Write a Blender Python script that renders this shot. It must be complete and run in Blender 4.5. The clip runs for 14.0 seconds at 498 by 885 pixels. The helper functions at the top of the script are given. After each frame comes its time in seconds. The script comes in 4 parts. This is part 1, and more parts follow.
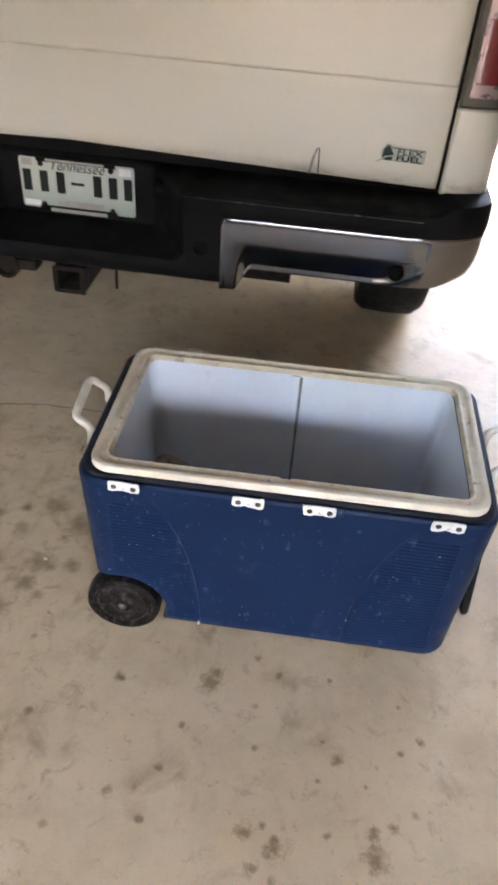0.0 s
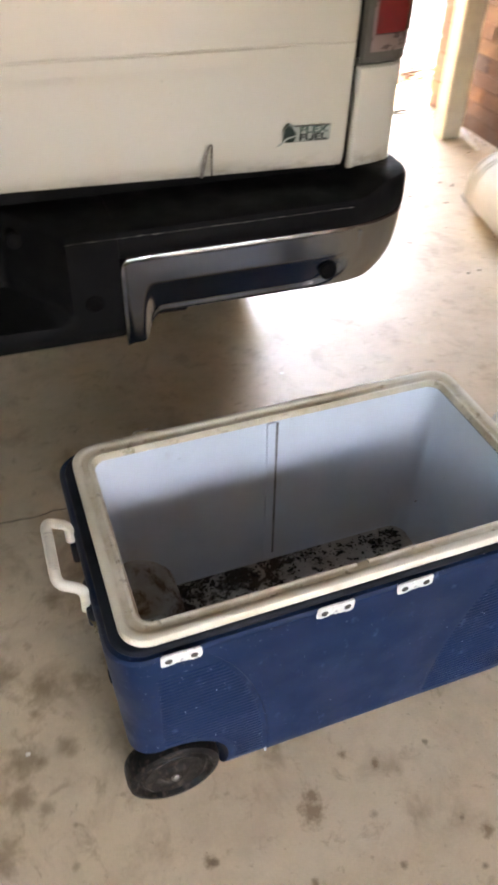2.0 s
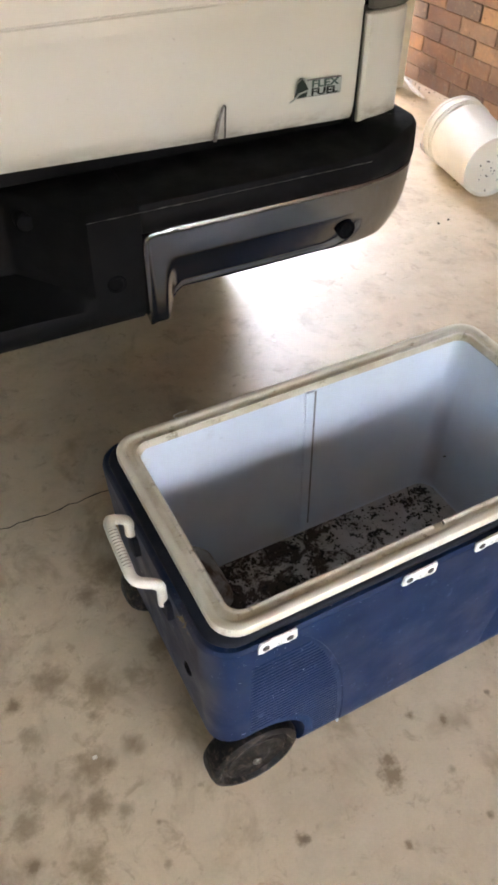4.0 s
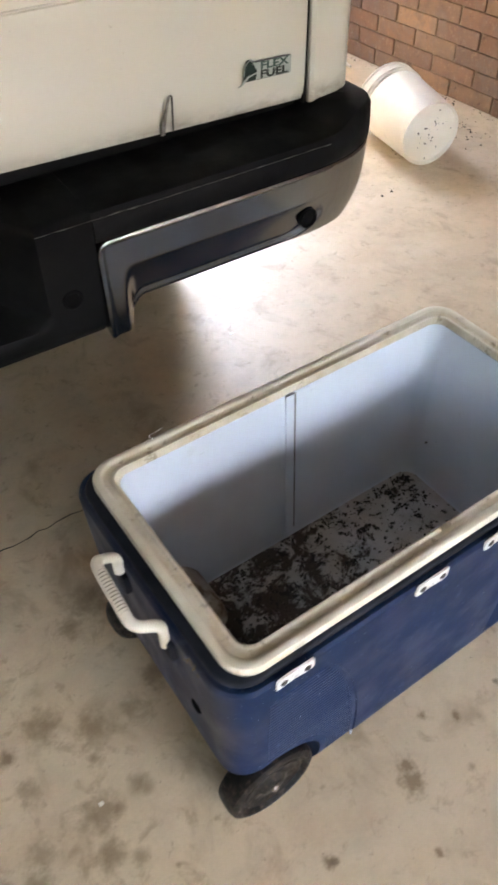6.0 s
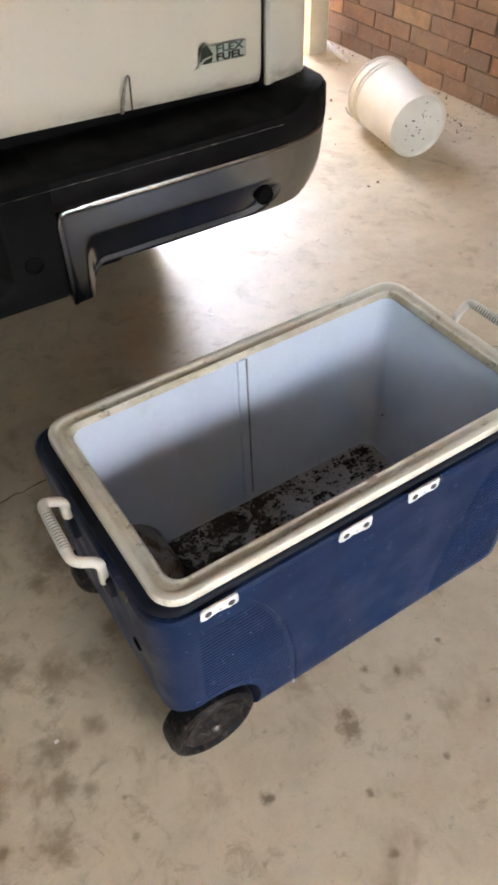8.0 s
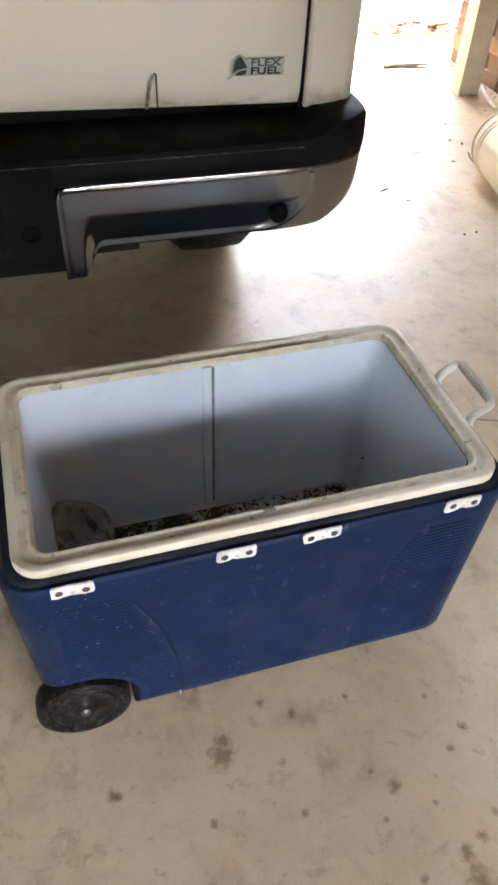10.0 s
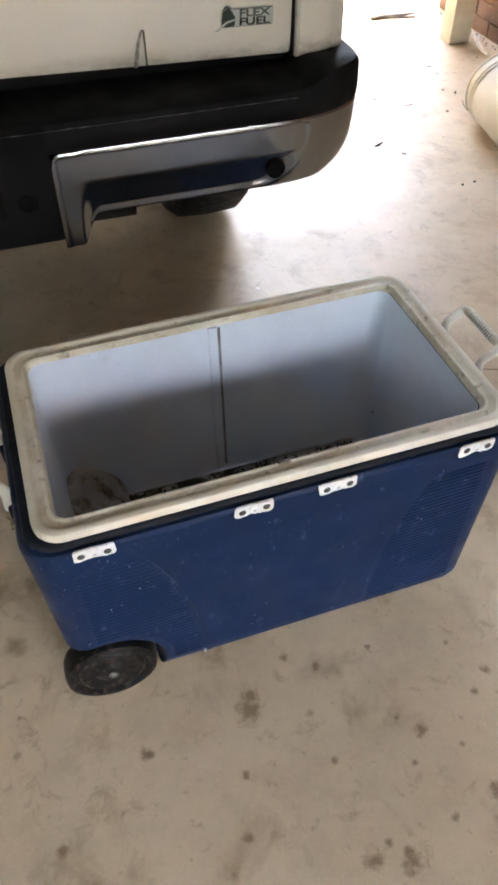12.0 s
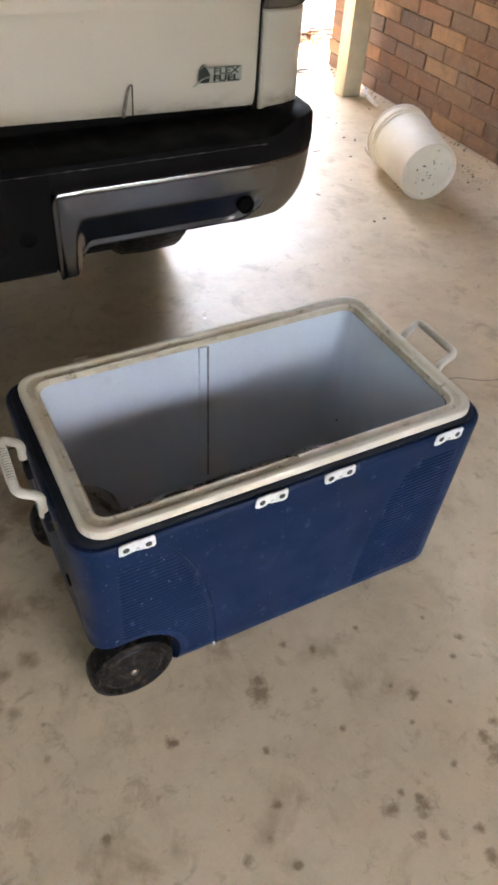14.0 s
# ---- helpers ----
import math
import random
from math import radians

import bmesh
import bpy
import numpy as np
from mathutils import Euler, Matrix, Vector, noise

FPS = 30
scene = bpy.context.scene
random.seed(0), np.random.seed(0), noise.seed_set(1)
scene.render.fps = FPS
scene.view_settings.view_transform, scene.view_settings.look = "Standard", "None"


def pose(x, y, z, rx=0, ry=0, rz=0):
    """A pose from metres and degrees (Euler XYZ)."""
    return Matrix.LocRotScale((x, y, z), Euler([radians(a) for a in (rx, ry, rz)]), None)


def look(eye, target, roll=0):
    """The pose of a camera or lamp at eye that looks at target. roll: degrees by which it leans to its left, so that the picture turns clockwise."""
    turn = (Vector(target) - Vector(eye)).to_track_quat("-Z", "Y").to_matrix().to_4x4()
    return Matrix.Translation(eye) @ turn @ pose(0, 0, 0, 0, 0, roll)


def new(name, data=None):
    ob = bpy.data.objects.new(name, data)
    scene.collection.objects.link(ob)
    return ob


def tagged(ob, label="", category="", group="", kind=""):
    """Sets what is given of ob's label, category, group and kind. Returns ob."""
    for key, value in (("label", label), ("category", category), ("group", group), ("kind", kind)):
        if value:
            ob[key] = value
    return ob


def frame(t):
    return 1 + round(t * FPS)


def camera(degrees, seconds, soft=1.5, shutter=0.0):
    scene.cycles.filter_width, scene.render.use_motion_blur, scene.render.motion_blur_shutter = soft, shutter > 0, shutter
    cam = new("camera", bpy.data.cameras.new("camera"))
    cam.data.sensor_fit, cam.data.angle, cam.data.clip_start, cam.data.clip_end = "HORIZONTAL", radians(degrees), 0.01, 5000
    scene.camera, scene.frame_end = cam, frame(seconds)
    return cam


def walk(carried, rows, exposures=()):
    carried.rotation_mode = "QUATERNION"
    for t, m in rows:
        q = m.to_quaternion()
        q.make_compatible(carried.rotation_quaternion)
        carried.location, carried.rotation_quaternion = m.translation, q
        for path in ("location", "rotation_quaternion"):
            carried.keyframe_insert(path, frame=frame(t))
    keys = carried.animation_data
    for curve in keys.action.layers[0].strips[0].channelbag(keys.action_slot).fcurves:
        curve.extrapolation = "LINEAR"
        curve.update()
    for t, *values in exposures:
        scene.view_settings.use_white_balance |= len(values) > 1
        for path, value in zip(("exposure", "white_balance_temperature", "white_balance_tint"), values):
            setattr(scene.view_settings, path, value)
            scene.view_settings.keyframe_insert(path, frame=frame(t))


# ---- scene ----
cam = camera(37.5, 14.0, 3.1, 0.5)
EXPOSURES = [(0.0, 5.84, 7630, 16), (0.5, 6.04, 7780, 16), (1.0, 6.11, 8090, 16), (1.5, 6.16, 8120, 16), (2.0, 6.02, 7930, 16), (2.5, 5.88, 7830, 16), (5.0, 6.26, 7830, 14), (6.5, 6.16, 7740, 14), (8.0, 6.04, 7740, 14), (10.5, 5.78, 7840, 14), (14.0, 5.63, 7830, 14)]
PATH = [
    (0, (0.243, 0.202, 1.401), (0.102, 1.741, 0.131), 4.6),
    (0.5, (0.136, 0.281, 1.371), (0.149, 1.774, 0.04), 6.7),
    (1, (0.057, 0.466, 1.316), (0.062, 1.91, -0.068), 4.5),
    (1.5, (-0.034, 0.579, 1.338), (0.071, 2.016, -0.049), 2.2),
    (2, (-0.191, 0.614, 1.345), (0.328, 2.023, 0.025), 1.7),
    (2.5, (-0.309, 0.631, 1.351), (0.32, 2.031, 0.069), 1.4),
    (2.7, (-0.331, 0.632, 1.343), (0.293, 2.018, 0.043), 1.6),
    (4.8, (-0.364, 0.815, 1.304), (0.333, 2.002, -0.147), -2.0),
    (5, (-0.416, 0.831, 1.294), (0.303, 1.987, -0.172), -2.1),
    (5.5, (-0.448, 0.826, 1.311), (0.322, 1.975, -0.134), -0.8),
    (6, (-0.353, 0.83, 1.31), (0.398, 2.017, -0.114), -1.4),
    (6.5, (-0.261, 0.807, 1.3), (0.397, 2.007, -0.158), -2.3),
    (7, (-0.21, 0.785, 1.275), (0.36, 1.96, -0.24), -3.5),
    (7.5, (-0.267, 0.732, 1.304), (0.342, 1.922, -0.184), -3.6),
    (8, (-0.311, 0.684, 1.314), (0.405, 1.893, -0.109), -1.6),
    (8.2, (-0.307, 0.678, 1.316), (0.415, 1.891, -0.101), -0.7),
    (10.3, (-0.016, 0.544, 1.311), (0.406, 1.911, -0.086), 3.4),
    (10.5, (-0.021, 0.539, 1.315), (0.406, 1.894, -0.093), 3.2),
    (11, (-0.028, 0.534, 1.31), (0.382, 1.891, -0.101), 1.9),
    (11.5, (-0.034, 0.531, 1.308), (0.383, 1.88, -0.109), 0.1),
    (12, (-0.045, 0.542, 1.295), (0.365, 1.858, -0.154), -0.3),
    (12.5, (-0.067, 0.542, 1.295), (0.318, 1.847, -0.17), 0.1),
    (13, (-0.171, 0.506, 1.326), (0.311, 1.817, -0.105), 0.8),
    (13.5, (-0.24, 0.492, 1.331), (0.382, 1.782, -0.065), 3.2),
    (14, (-0.275, 0.477, 1.344), (0.428, 1.759, -0.021), 4.2),
]
walk(cam, [(t, look(eye, target, roll)) for t, eye, target, roll in PATH], EXPOSURES)

# ---- world, sun, exposure ----
world = bpy.data.worlds.new("sky")
scene.world = world
world.use_nodes = True
wn = world.node_tree
sky = wn.nodes.new("ShaderNodeTexSky")
sky.sky_type = "NISHITA"
sky.sun_disc = False
sky.sun_elevation, sky.sun_rotation = radians(52), radians(103)
sky.air_density, sky.dust_density, sky.ozone_density = 1.0, 5.0, 1.0
wn.links.new(sky.outputs["Color"], wn.nodes["Background"].inputs["Color"])
wn.nodes["Background"].inputs["Strength"].default_value = 0.15

sun = new("sun", bpy.data.lights.new("sun", "SUN"))
sun.data.energy, sun.data.angle, sun.data.color = 0.6, radians(14), (1.0, 0.96, 0.90)
sun.matrix_world = look((6.0, -1.4, 7.88), (0, 0, 0))


# ---- mesh helpers ----
def mesh_object(name, bm, material, smooth=True):
    me = bpy.data.meshes.new(name)
    bmesh.ops.recalc_face_normals(bm, faces=bm.faces)
    bm.to_mesh(me)
    bm.free()
    if material:
        me.materials.append(material)
    if smooth:
        me.polygons.foreach_set("use_smooth", [True] * len(me.polygons))
        me.set_sharp_from_angle(angle=radians(38))
    return new(name, me)


def part(name, bm, material, parent, label="", smooth=True):
    """One mesh object under a thing or a part, in the parent's own space."""
    ob = mesh_object(name, bm, material, smooth)
    ob.parent = parent
    return tagged(ob, label)


def thing(name, m, label, category, group="", kind=""):
    """An empty at a thing's base, to carry its parts."""
    ob = new(name)
    ob.empty_display_size = 0.1
    ob.matrix_world = m
    return tagged(ob, label, category, group, kind)


def structure(name, bm, material, label, category, smooth=False):
    return tagged(mesh_object(name, bm, material, smooth), label, category, kind="structure")


def box(x0, x1, y0, y1, z0, z1, bevel=0.0, segments=2, bm=None):
    made = bmesh.new()
    bmesh.ops.create_cube(made, size=1.0)
    for v in made.verts:
        v.co = Vector((x0 + (v.co.x + 0.5) * (x1 - x0), y0 + (v.co.y + 0.5) * (y1 - y0), z0 + (v.co.z + 0.5) * (z1 - z0)))
    if bevel:
        bmesh.ops.bevel(made, geom=list(made.edges), offset=bevel, segments=segments, profile=0.6, affect="EDGES")
    return merge(bm, made)


def merge(bm, other):
    """Adds other's faces to bm (other alone, when there is no bm yet)."""
    if bm is None:
        return other
    me = bpy.data.meshes.new("joined")
    other.to_mesh(me)
    other.free()
    bm.from_mesh(me)
    bpy.data.meshes.remove(me)
    return bm


def rounded(hx, hy, r, cx=0.0, cy=0.0, n=6):
    """A rectangle with round corners, anticlockwise, as (x, y) pairs."""
    r = min(r, hx * 0.99, hy * 0.99)
    out = []
    for k, (sx, sy) in enumerate(((1, 1), (-1, 1), (-1, -1), (1, -1))):
        for i in range(n + 1):
            a = radians(90 * k + 90 * i / n)
            out.append((cx + sx * (hx - r) + r * math.cos(a), cy + sy * (hy - r) + r * math.sin(a)))
    return out


def loft(rings, cap_first=False, cap_last=False, closed=True, bm=None):
    """Skins rings of equally many points."""
    bm = bm or bmesh.new()
    rows = [[bm.verts.new(p) for p in ring] for ring in rings]
    for a, b in zip(rows, rows[1:]):
        count = len(a)
        for i in range(count if closed else count - 1):
            j = (i + 1) % count
            bm.faces.new((a[i], a[j], b[j], b[i]))
    if cap_first:
        bm.faces.new(list(reversed(rows[0])))
    if cap_last:
        bm.faces.new(rows[-1])
    return bm


def lathe(profile, axis="z", n=32, at=(0, 0, 0), caps=(False, False), bm=None):
    """Turns (radius, height) pairs about an axis."""
    rings = []
    for r, h in profile:
        ring = []
        for i in range(n):
            a = 2 * math.pi * i / n
            c, s = r * math.cos(a), r * math.sin(a)
            p = {"z": (c, s, h), "y": (c, h, s), "x": (h, c, s)}[axis]
            ring.append(Vector(p) + Vector(at))
        rings.append(ring)
    return loft(rings, *caps, bm=bm)


def tube(points, r, n=10, closed=False, bm=None, flat=1.0):
    """A pipe along points, which may bend."""
    pts = [Vector(p) for p in points]
    rings = []
    up = None
    for i, p in enumerate(pts):
        a = pts[i - 1] if (i or closed) else p
        b = pts[(i + 1) % len(pts)] if (i + 1 < len(pts) or closed) else p
        t = (b - a).normalized()
        if up is None:
            up = t.orthogonal().normalized()
        up = (up - t * up.dot(t)).normalized()
        side = t.cross(up)
        rr = r[i] if isinstance(r, (list, tuple)) else r
        rings.append([p + (up * math.cos(2 * math.pi * k / n) + side * math.sin(2 * math.pi * k / n) * flat) * rr for k in range(n)])
    if closed:
        rings.append(rings[0])
    return loft(rings, not closed, not closed, bm=bm)


def bent(points, radius, n=5):
    """The polyline with its inner corners rounded."""
    pts = [Vector(p) for p in points]
    out = [pts[0]]
    for a, b, c in zip(pts, pts[1:], pts[2:]):
        u, w = (a - b), (c - b)
        d = min(radius, u.length * 0.48, w.length * 0.48)
        p, q = b + u.normalized() * d, b + w.normalized() * d
        for i in range(n + 1):
            f = i / n
            out.append(p * (1 - f) ** 2 + b * 2 * f * (1 - f) + q * f * f)
    out.append(pts[-1])
    return out


def prism(outline, z0, z1, bevel=0.0):
    """An outline of (x, y) pairs, raised from z0 to z1."""
    bm = bmesh.new()
    low = [bm.verts.new((x, y, z0)) for x, y in outline]
    high = [bm.verts.new((x, y, z1)) for x, y in outline]
    bm.faces.new(list(reversed(low)))
    bm.faces.new(high)
    for i in range(len(outline)):
        j = (i + 1) % len(outline)
        bm.faces.new((low[i], low[j], high[j], high[i]))
    if bevel:
        bmesh.ops.bevel(bm, geom=list(bm.edges), offset=bevel, segments=2, affect="EDGES")
    return bm


def turned(bm, m):
    bmesh.ops.transform(bm, matrix=m, verts=bm.verts)
    return bm


# The plane of a drawing (x, y, height) stood up to face -y: x stays, y becomes z, height comes forward.
FACING = Matrix(((1, 0, 0, 0), (0, 0, -1, 0), (0, 1, 0, 0), (0, 0, 0, 1)))


def cut(ob, cutters):
    """Takes the cutters' solids out of a mesh object for good."""
    for c in cutters:
        tool = mesh_object("tool", c, None, False)
        tool.parent = ob.parent
        mod = ob.modifiers.new("cut", "BOOLEAN")
        mod.object, mod.operation, mod.solver = tool, "DIFFERENCE", "EXACT"
        bpy.context.view_layer.update()
        me = bpy.data.meshes.new_from_object(ob.evaluated_get(bpy.context.evaluated_depsgraph_get()))
        ob.modifiers.clear()
        ob.data = me
        bpy.data.objects.remove(tool)
    me = ob.data
    me.polygons.foreach_set("use_smooth", [True] * len(me.polygons))
    me.set_sharp_from_angle(angle=radians(38))
    return ob


def lettering(name, text, size, m, material, parent, depth=0.0006, shear=0.0, label="", bold=0.0):
    curve = bpy.data.curves.new(name, "FONT")
    curve.body, curve.size, curve.extrude, curve.shear = text, size, depth, shear
    curve.offset = bold
    curve.align_x, curve.align_y = "CENTER", "CENTER"
    tool = bpy.data.objects.new(name, curve)
    me = bpy.data.meshes.new_from_object(tool)
    bpy.data.objects.remove(tool)
    me.transform(m)
    me.materials.clear()
    me.materials.append(material)
    ob = new(name, me)
    ob.parent = parent
    return tagged(ob, label)


def smoothstep(a, b, v):
    f = min(1.0, max(0.0, (v - a) / (b - a)))
    return f * f * (3 - 2 * f)


# ---- materials ----
class Shade:
    """A node material with a Principled surface, built up step by step."""

    def __init__(self, name, rough=0.5, metal=0.0, spec=0.5, space="Object"):
        self.mat = bpy.data.materials.new(name)
        self.mat.use_nodes = True
        self.tree = self.mat.node_tree
        self.bsdf = self.tree.nodes["Principled BSDF"]
        self.bsdf.inputs["Roughness"].default_value = rough
        self.bsdf.inputs["Metallic"].default_value = metal
        self.bsdf.inputs["Specular IOR Level"].default_value = spec
        self.space = self.node("ShaderNodeTexCoord").outputs[space]

    def node(self, kind, **values):
        n = self.tree.nodes.new(kind)
        for key, value in values.items():
            n.inputs[key.replace("_", " ")].default_value = value
        return n

    def link(self, a, b):
        self.tree.links.new(a, b)

    def noise(self, scale, detail=4.0, rough=0.55, offset=(0, 0, 0), stretch=(1, 1, 1), warp=0.0):
        m = self.node("ShaderNodeMapping", Location=offset, Scale=stretch)
        self.link(self.space, m.inputs["Vector"])
        n = self.node("ShaderNodeTexNoise", Scale=scale, Detail=detail, Roughness=rough, Distortion=warp)
        self.link(m.outputs["Vector"], n.inputs["Vector"])
        return n.outputs["Fac"]

    def band(self, value, low, high, a=0.0, b=1.0):
        r = self.node("ShaderNodeMapRange", From_Min=low, From_Max=high, To_Min=a, To_Max=b)
        r.interpolation_type = "SMOOTHSTEP"
        self.link(value, r.inputs["Value"])
        return r.outputs["Result"]

    def math(self, op, a, b=0.0):
        n = self.node("ShaderNodeMath")
        n.operation = op
        for k, v in enumerate((a, b)):
            if isinstance(v, (int, float)):
                n.inputs[k].default_value = v
            else:
                self.link(v, n.inputs[k])
        return n.outputs["Value"]

    def mix(self, fac, a, b):
        n = self.node("ShaderNodeMix")
        n.data_type = "RGBA"
        for socket, v in ((n.inputs[0], fac), (n.inputs[6], a), (n.inputs[7], b)):
            if isinstance(v, (int, float)):
                socket.default_value = v
            elif isinstance(v, tuple):
                socket.default_value = (*v, 1.0)
            else:
                self.link(v, socket)
        return n.outputs[2]

    def colour(self, value):
        self.link(value, self.bsdf.inputs["Base Color"])
        return self

    def rough(self, value):
        self.link(value, self.bsdf.inputs["Roughness"])
        return self

    def bump(self, value, strength=0.3, distance=0.002):
        n = self.node("ShaderNodeBump", Strength=strength, Distance=distance)
        self.link(value, n.inputs["Height"])
        self.link(n.outputs["Normal"], self.bsdf.inputs["Normal"])
        return self

    def spots(self, places, ragged=4.2):
        """A soft union of stains (x, y, radius), with their outlines frayed."""
        fray = self.node("ShaderNodeTexNoise", Scale=44.0, Detail=6.0, Roughness=0.72)
        self.link(self.space, fray.inputs["Vector"])
        total = None
        for x, y, r in places:
            d = self.node("ShaderNodeVectorMath")
            d.operation = "DISTANCE"
            d.inputs[1].default_value = (x, y, 0.0)
            self.link(self.space, d.inputs[0])
            far = self.math("DIVIDE", d.outputs["Value"], r)
            far = self.math("ADD", far, self.math("MULTIPLY", self.math("SUBTRACT", fray.outputs["Fac"], 0.5), ragged))
            here = self.band(far, 0.1, 1.5, 1.0, 0.0)
            total = here if total is None else self.math("MAXIMUM", total, here)
        return total


def plain(name, a, b, rough=0.5, metal=0.0, scale=9.0, fine=120.0, bump=0.15, spec=0.5, dirt=None, dirt_amount=(0.55, 0.75)):
    """Two tones in soft patches, a fine grain, and dirt of a colour of its own."""
    s = Shade(name, rough, metal, spec)
    col = s.mix(s.band(s.noise(scale), 0.35, 0.65), a, b)
    grain = s.noise(fine, 3.0)
    if dirt:
        col = s.mix(s.band(s.noise(scale * 1.7, 6.0, 0.65, (3, 7, 1)), *dirt_amount), col, dirt)
    s.colour(col)
    s.rough(s.band(s.noise(scale * 2.3, 4.0, 0.6, (1, 2, 3)), 0.3, 0.7, max(0.02, rough - 0.1), min(1.0, rough + 0.12)))
    if bump:
        s.bump(grain, bump, 0.001)
    return s.mat


def concrete():
    s = Shade("worn_concrete", 0.4, 0.0, 0.36)
    split = s.node("ShaderNodeSeparateXYZ")
    s.link(s.space, split.inputs[0])
    trodden = s.math("MULTIPLY", s.band(split.outputs["X"], -0.05, -0.30), s.band(split.outputs["Y"], 2.1, 1.7))
    col = s.mix(s.band(s.noise(1.3, 5.0, 0.6), 0.35, 0.68), (0.64, 0.507, 0.345), (0.59, 0.457, 0.301))
    col = s.mix(s.math("MULTIPLY", s.band(s.noise(5.0, 7.0, 0.72, (4, 1, 0)), 0.40, 0.70), 0.6), col, (0.44, 0.331, 0.213))
    col = s.mix(s.math("MULTIPLY", s.band(s.noise(11.0, 5.0, 0.6, (1, 7, 4)), 0.50, 0.68), 0.4), col, (0.47, 0.399, 0.267))
    col = s.mix(s.math("MULTIPLY", s.band(s.noise(13.0, 5.0, 0.6, (8, 3, 1)), 0.54, 0.70), 0.35), col, (0.58, 0.409, 0.276))
    col = s.mix(s.math("MULTIPLY", s.band(s.noise(3.4, 6.0, 0.65, (9, 4, 2)), 0.50, 0.75), 0.8), col, (0.69, 0.56, 0.398))
    grain = s.band(s.noise(210.0, 3.0, 0.6, (3, 3, 9)), 0.35, 0.70)
    col = s.mix(s.math("MULTIPLY", grain, 0.09), col, (0.34, 0.263, 0.179))
    smear = s.noise(9.0, 6.0, 0.6, (2, 8, 1), (1.0, 0.7, 1.0), 0.5)
    smear = s.math("ADD", smear, s.math("MULTIPLY", trodden, 0.06))
    col = s.mix(s.math("MULTIPLY", s.band(smear, 0.53, 0.76), 0.58), col, (0.27, 0.19, 0.112))
    col = s.mix(s.math("MULTIPLY", s.band(s.math("ADD", s.noise(21.0, 6.0, 0.68, (6, 2, 3), (1, 1, 1), 0.6), s.math("MULTIPLY", trodden, 0.045)), 0.55, 0.72), 0.5), col, (0.29, 0.205, 0.121))
    col = s.mix(s.math("MULTIPLY", s.band(s.noise(34.0, 5.0, 0.62, (7, 3, 4)), 0.62, 0.73), 0.4), col, (0.22, 0.151, 0.088))
    col = s.mix(s.math("MULTIPLY", s.band(s.noise(85.0, 3.0, 0.55, (2, 3, 7)), 0.70, 0.75), 0.5), col, (0.17, 0.122, 0.078))
    stains = [(0.12, 1.08, 0.022), (0.13, 1.105, 0.018), (0.402, 0.955, 0.013), (0.475, 0.825, 0.014), (0.511, 0.841, 0.010), (0.479, 0.779, 0.024), (-0.231, 0.953, 0.010),
              (0.056, 0.879, 0.009), (-0.074, 1.061, 0.010), (0.565, 1.021, 0.009), (0.213, 1.158, 0.008), (0.264, 1.125, 0.009), (0.082, 0.974, 0.006),
              (0.237, 0.791, 0.014), (0.295, 0.768, 0.018), (0.258, 0.728, 0.011), (0.351, 0.650, 0.014), (0.362, 0.697, 0.009), (-0.031, 0.821, 0.009), (0.045, 0.779, 0.009), (0.295, 0.714, 0.009)]
    col = s.mix(s.math("MULTIPLY", s.spots(stains), 0.75), col, (0.19, 0.117, 0.058))
    specks = [(0.526, 0.989, 0.006), (0.459, 0.91, 0.005), (0.523, 1.094, 0.005), (0.389, 0.806, 0.007), (0.365, 0.907, 0.006), (0.369, 0.988, 0.006), (0.376, 1.131, 0.005),
              (0.234, 0.952, 0.006), (0.269, 0.807, 0.007), (0.291, 0.785, 0.008), (-0.547, 1.324, 0.012), (-0.449, 1.504, 0.010), (-0.487, 1.219, 0.009), (-0.069, 1.058, 0.007)]
    col = s.mix(s.math("MULTIPLY", s.spots(specks), 0.7), col, (0.16, 0.107, 0.063))
    prints = [(-0.543, 1.318, 0.030), (-0.478, 1.285, 0.026), (-0.35, 1.334, 0.034), (-0.487, 1.218, 0.014), (-0.296, 1.472, 0.032), (-0.45, 1.504, 0.018),
              (-0.509, 1.473, 0.018), (-0.376, 1.529, 0.034), (-0.192, 1.72, 0.040), (-0.249, 1.685, 0.026), (-0.36, 1.264, 0.026), (-0.151, 1.501, 0.030), (-0.40, 1.18, 0.030)]
    col = s.mix(s.math("MULTIPLY", s.spots(prints, 3.0), 0.7), col, (0.23, 0.161, 0.092))
    marks = [(0.224, 1.041, 0.008), (-0.437, 1.434, 0.020), (-0.226, 1.47, 0.017), (-0.455, 1.327, 0.026), (-0.453, 1.208, 0.005), (-0.322, 1.235, 0.015),
             (-0.288, 1.124, 0.007), (-0.278, 1.191, 0.005), (-0.319, 1.421, 0.009), (-0.126, 0.741, 0.009), (0.552, 0.872, 0.008)]
    col = s.mix(s.math("MULTIPLY", s.spots(marks, 3.2), 0.55), col, (0.21, 0.146, 0.082))
    drips = [(-0.272, 1.338, 0.020), (-0.264, 1.326, 0.015), (-0.317, 1.321, 0.012)]
    col = s.mix(s.math("MULTIPLY", s.spots(drips, 1.1), 0.6), col, (0.2, 0.131, 0.073))
    s.colour(col)
    s.rough(s.band(s.noise(5.0, 6.0, 0.65, (5, 5, 5)), 0.3, 0.7, 0.38, 0.53))
    s.bump(s.math("ADD", s.noise(160.0, 4.0), s.math("MULTIPLY", s.noise(14.0, 5.0), 1.5)), 0.16, 0.0015)
    return s.mat


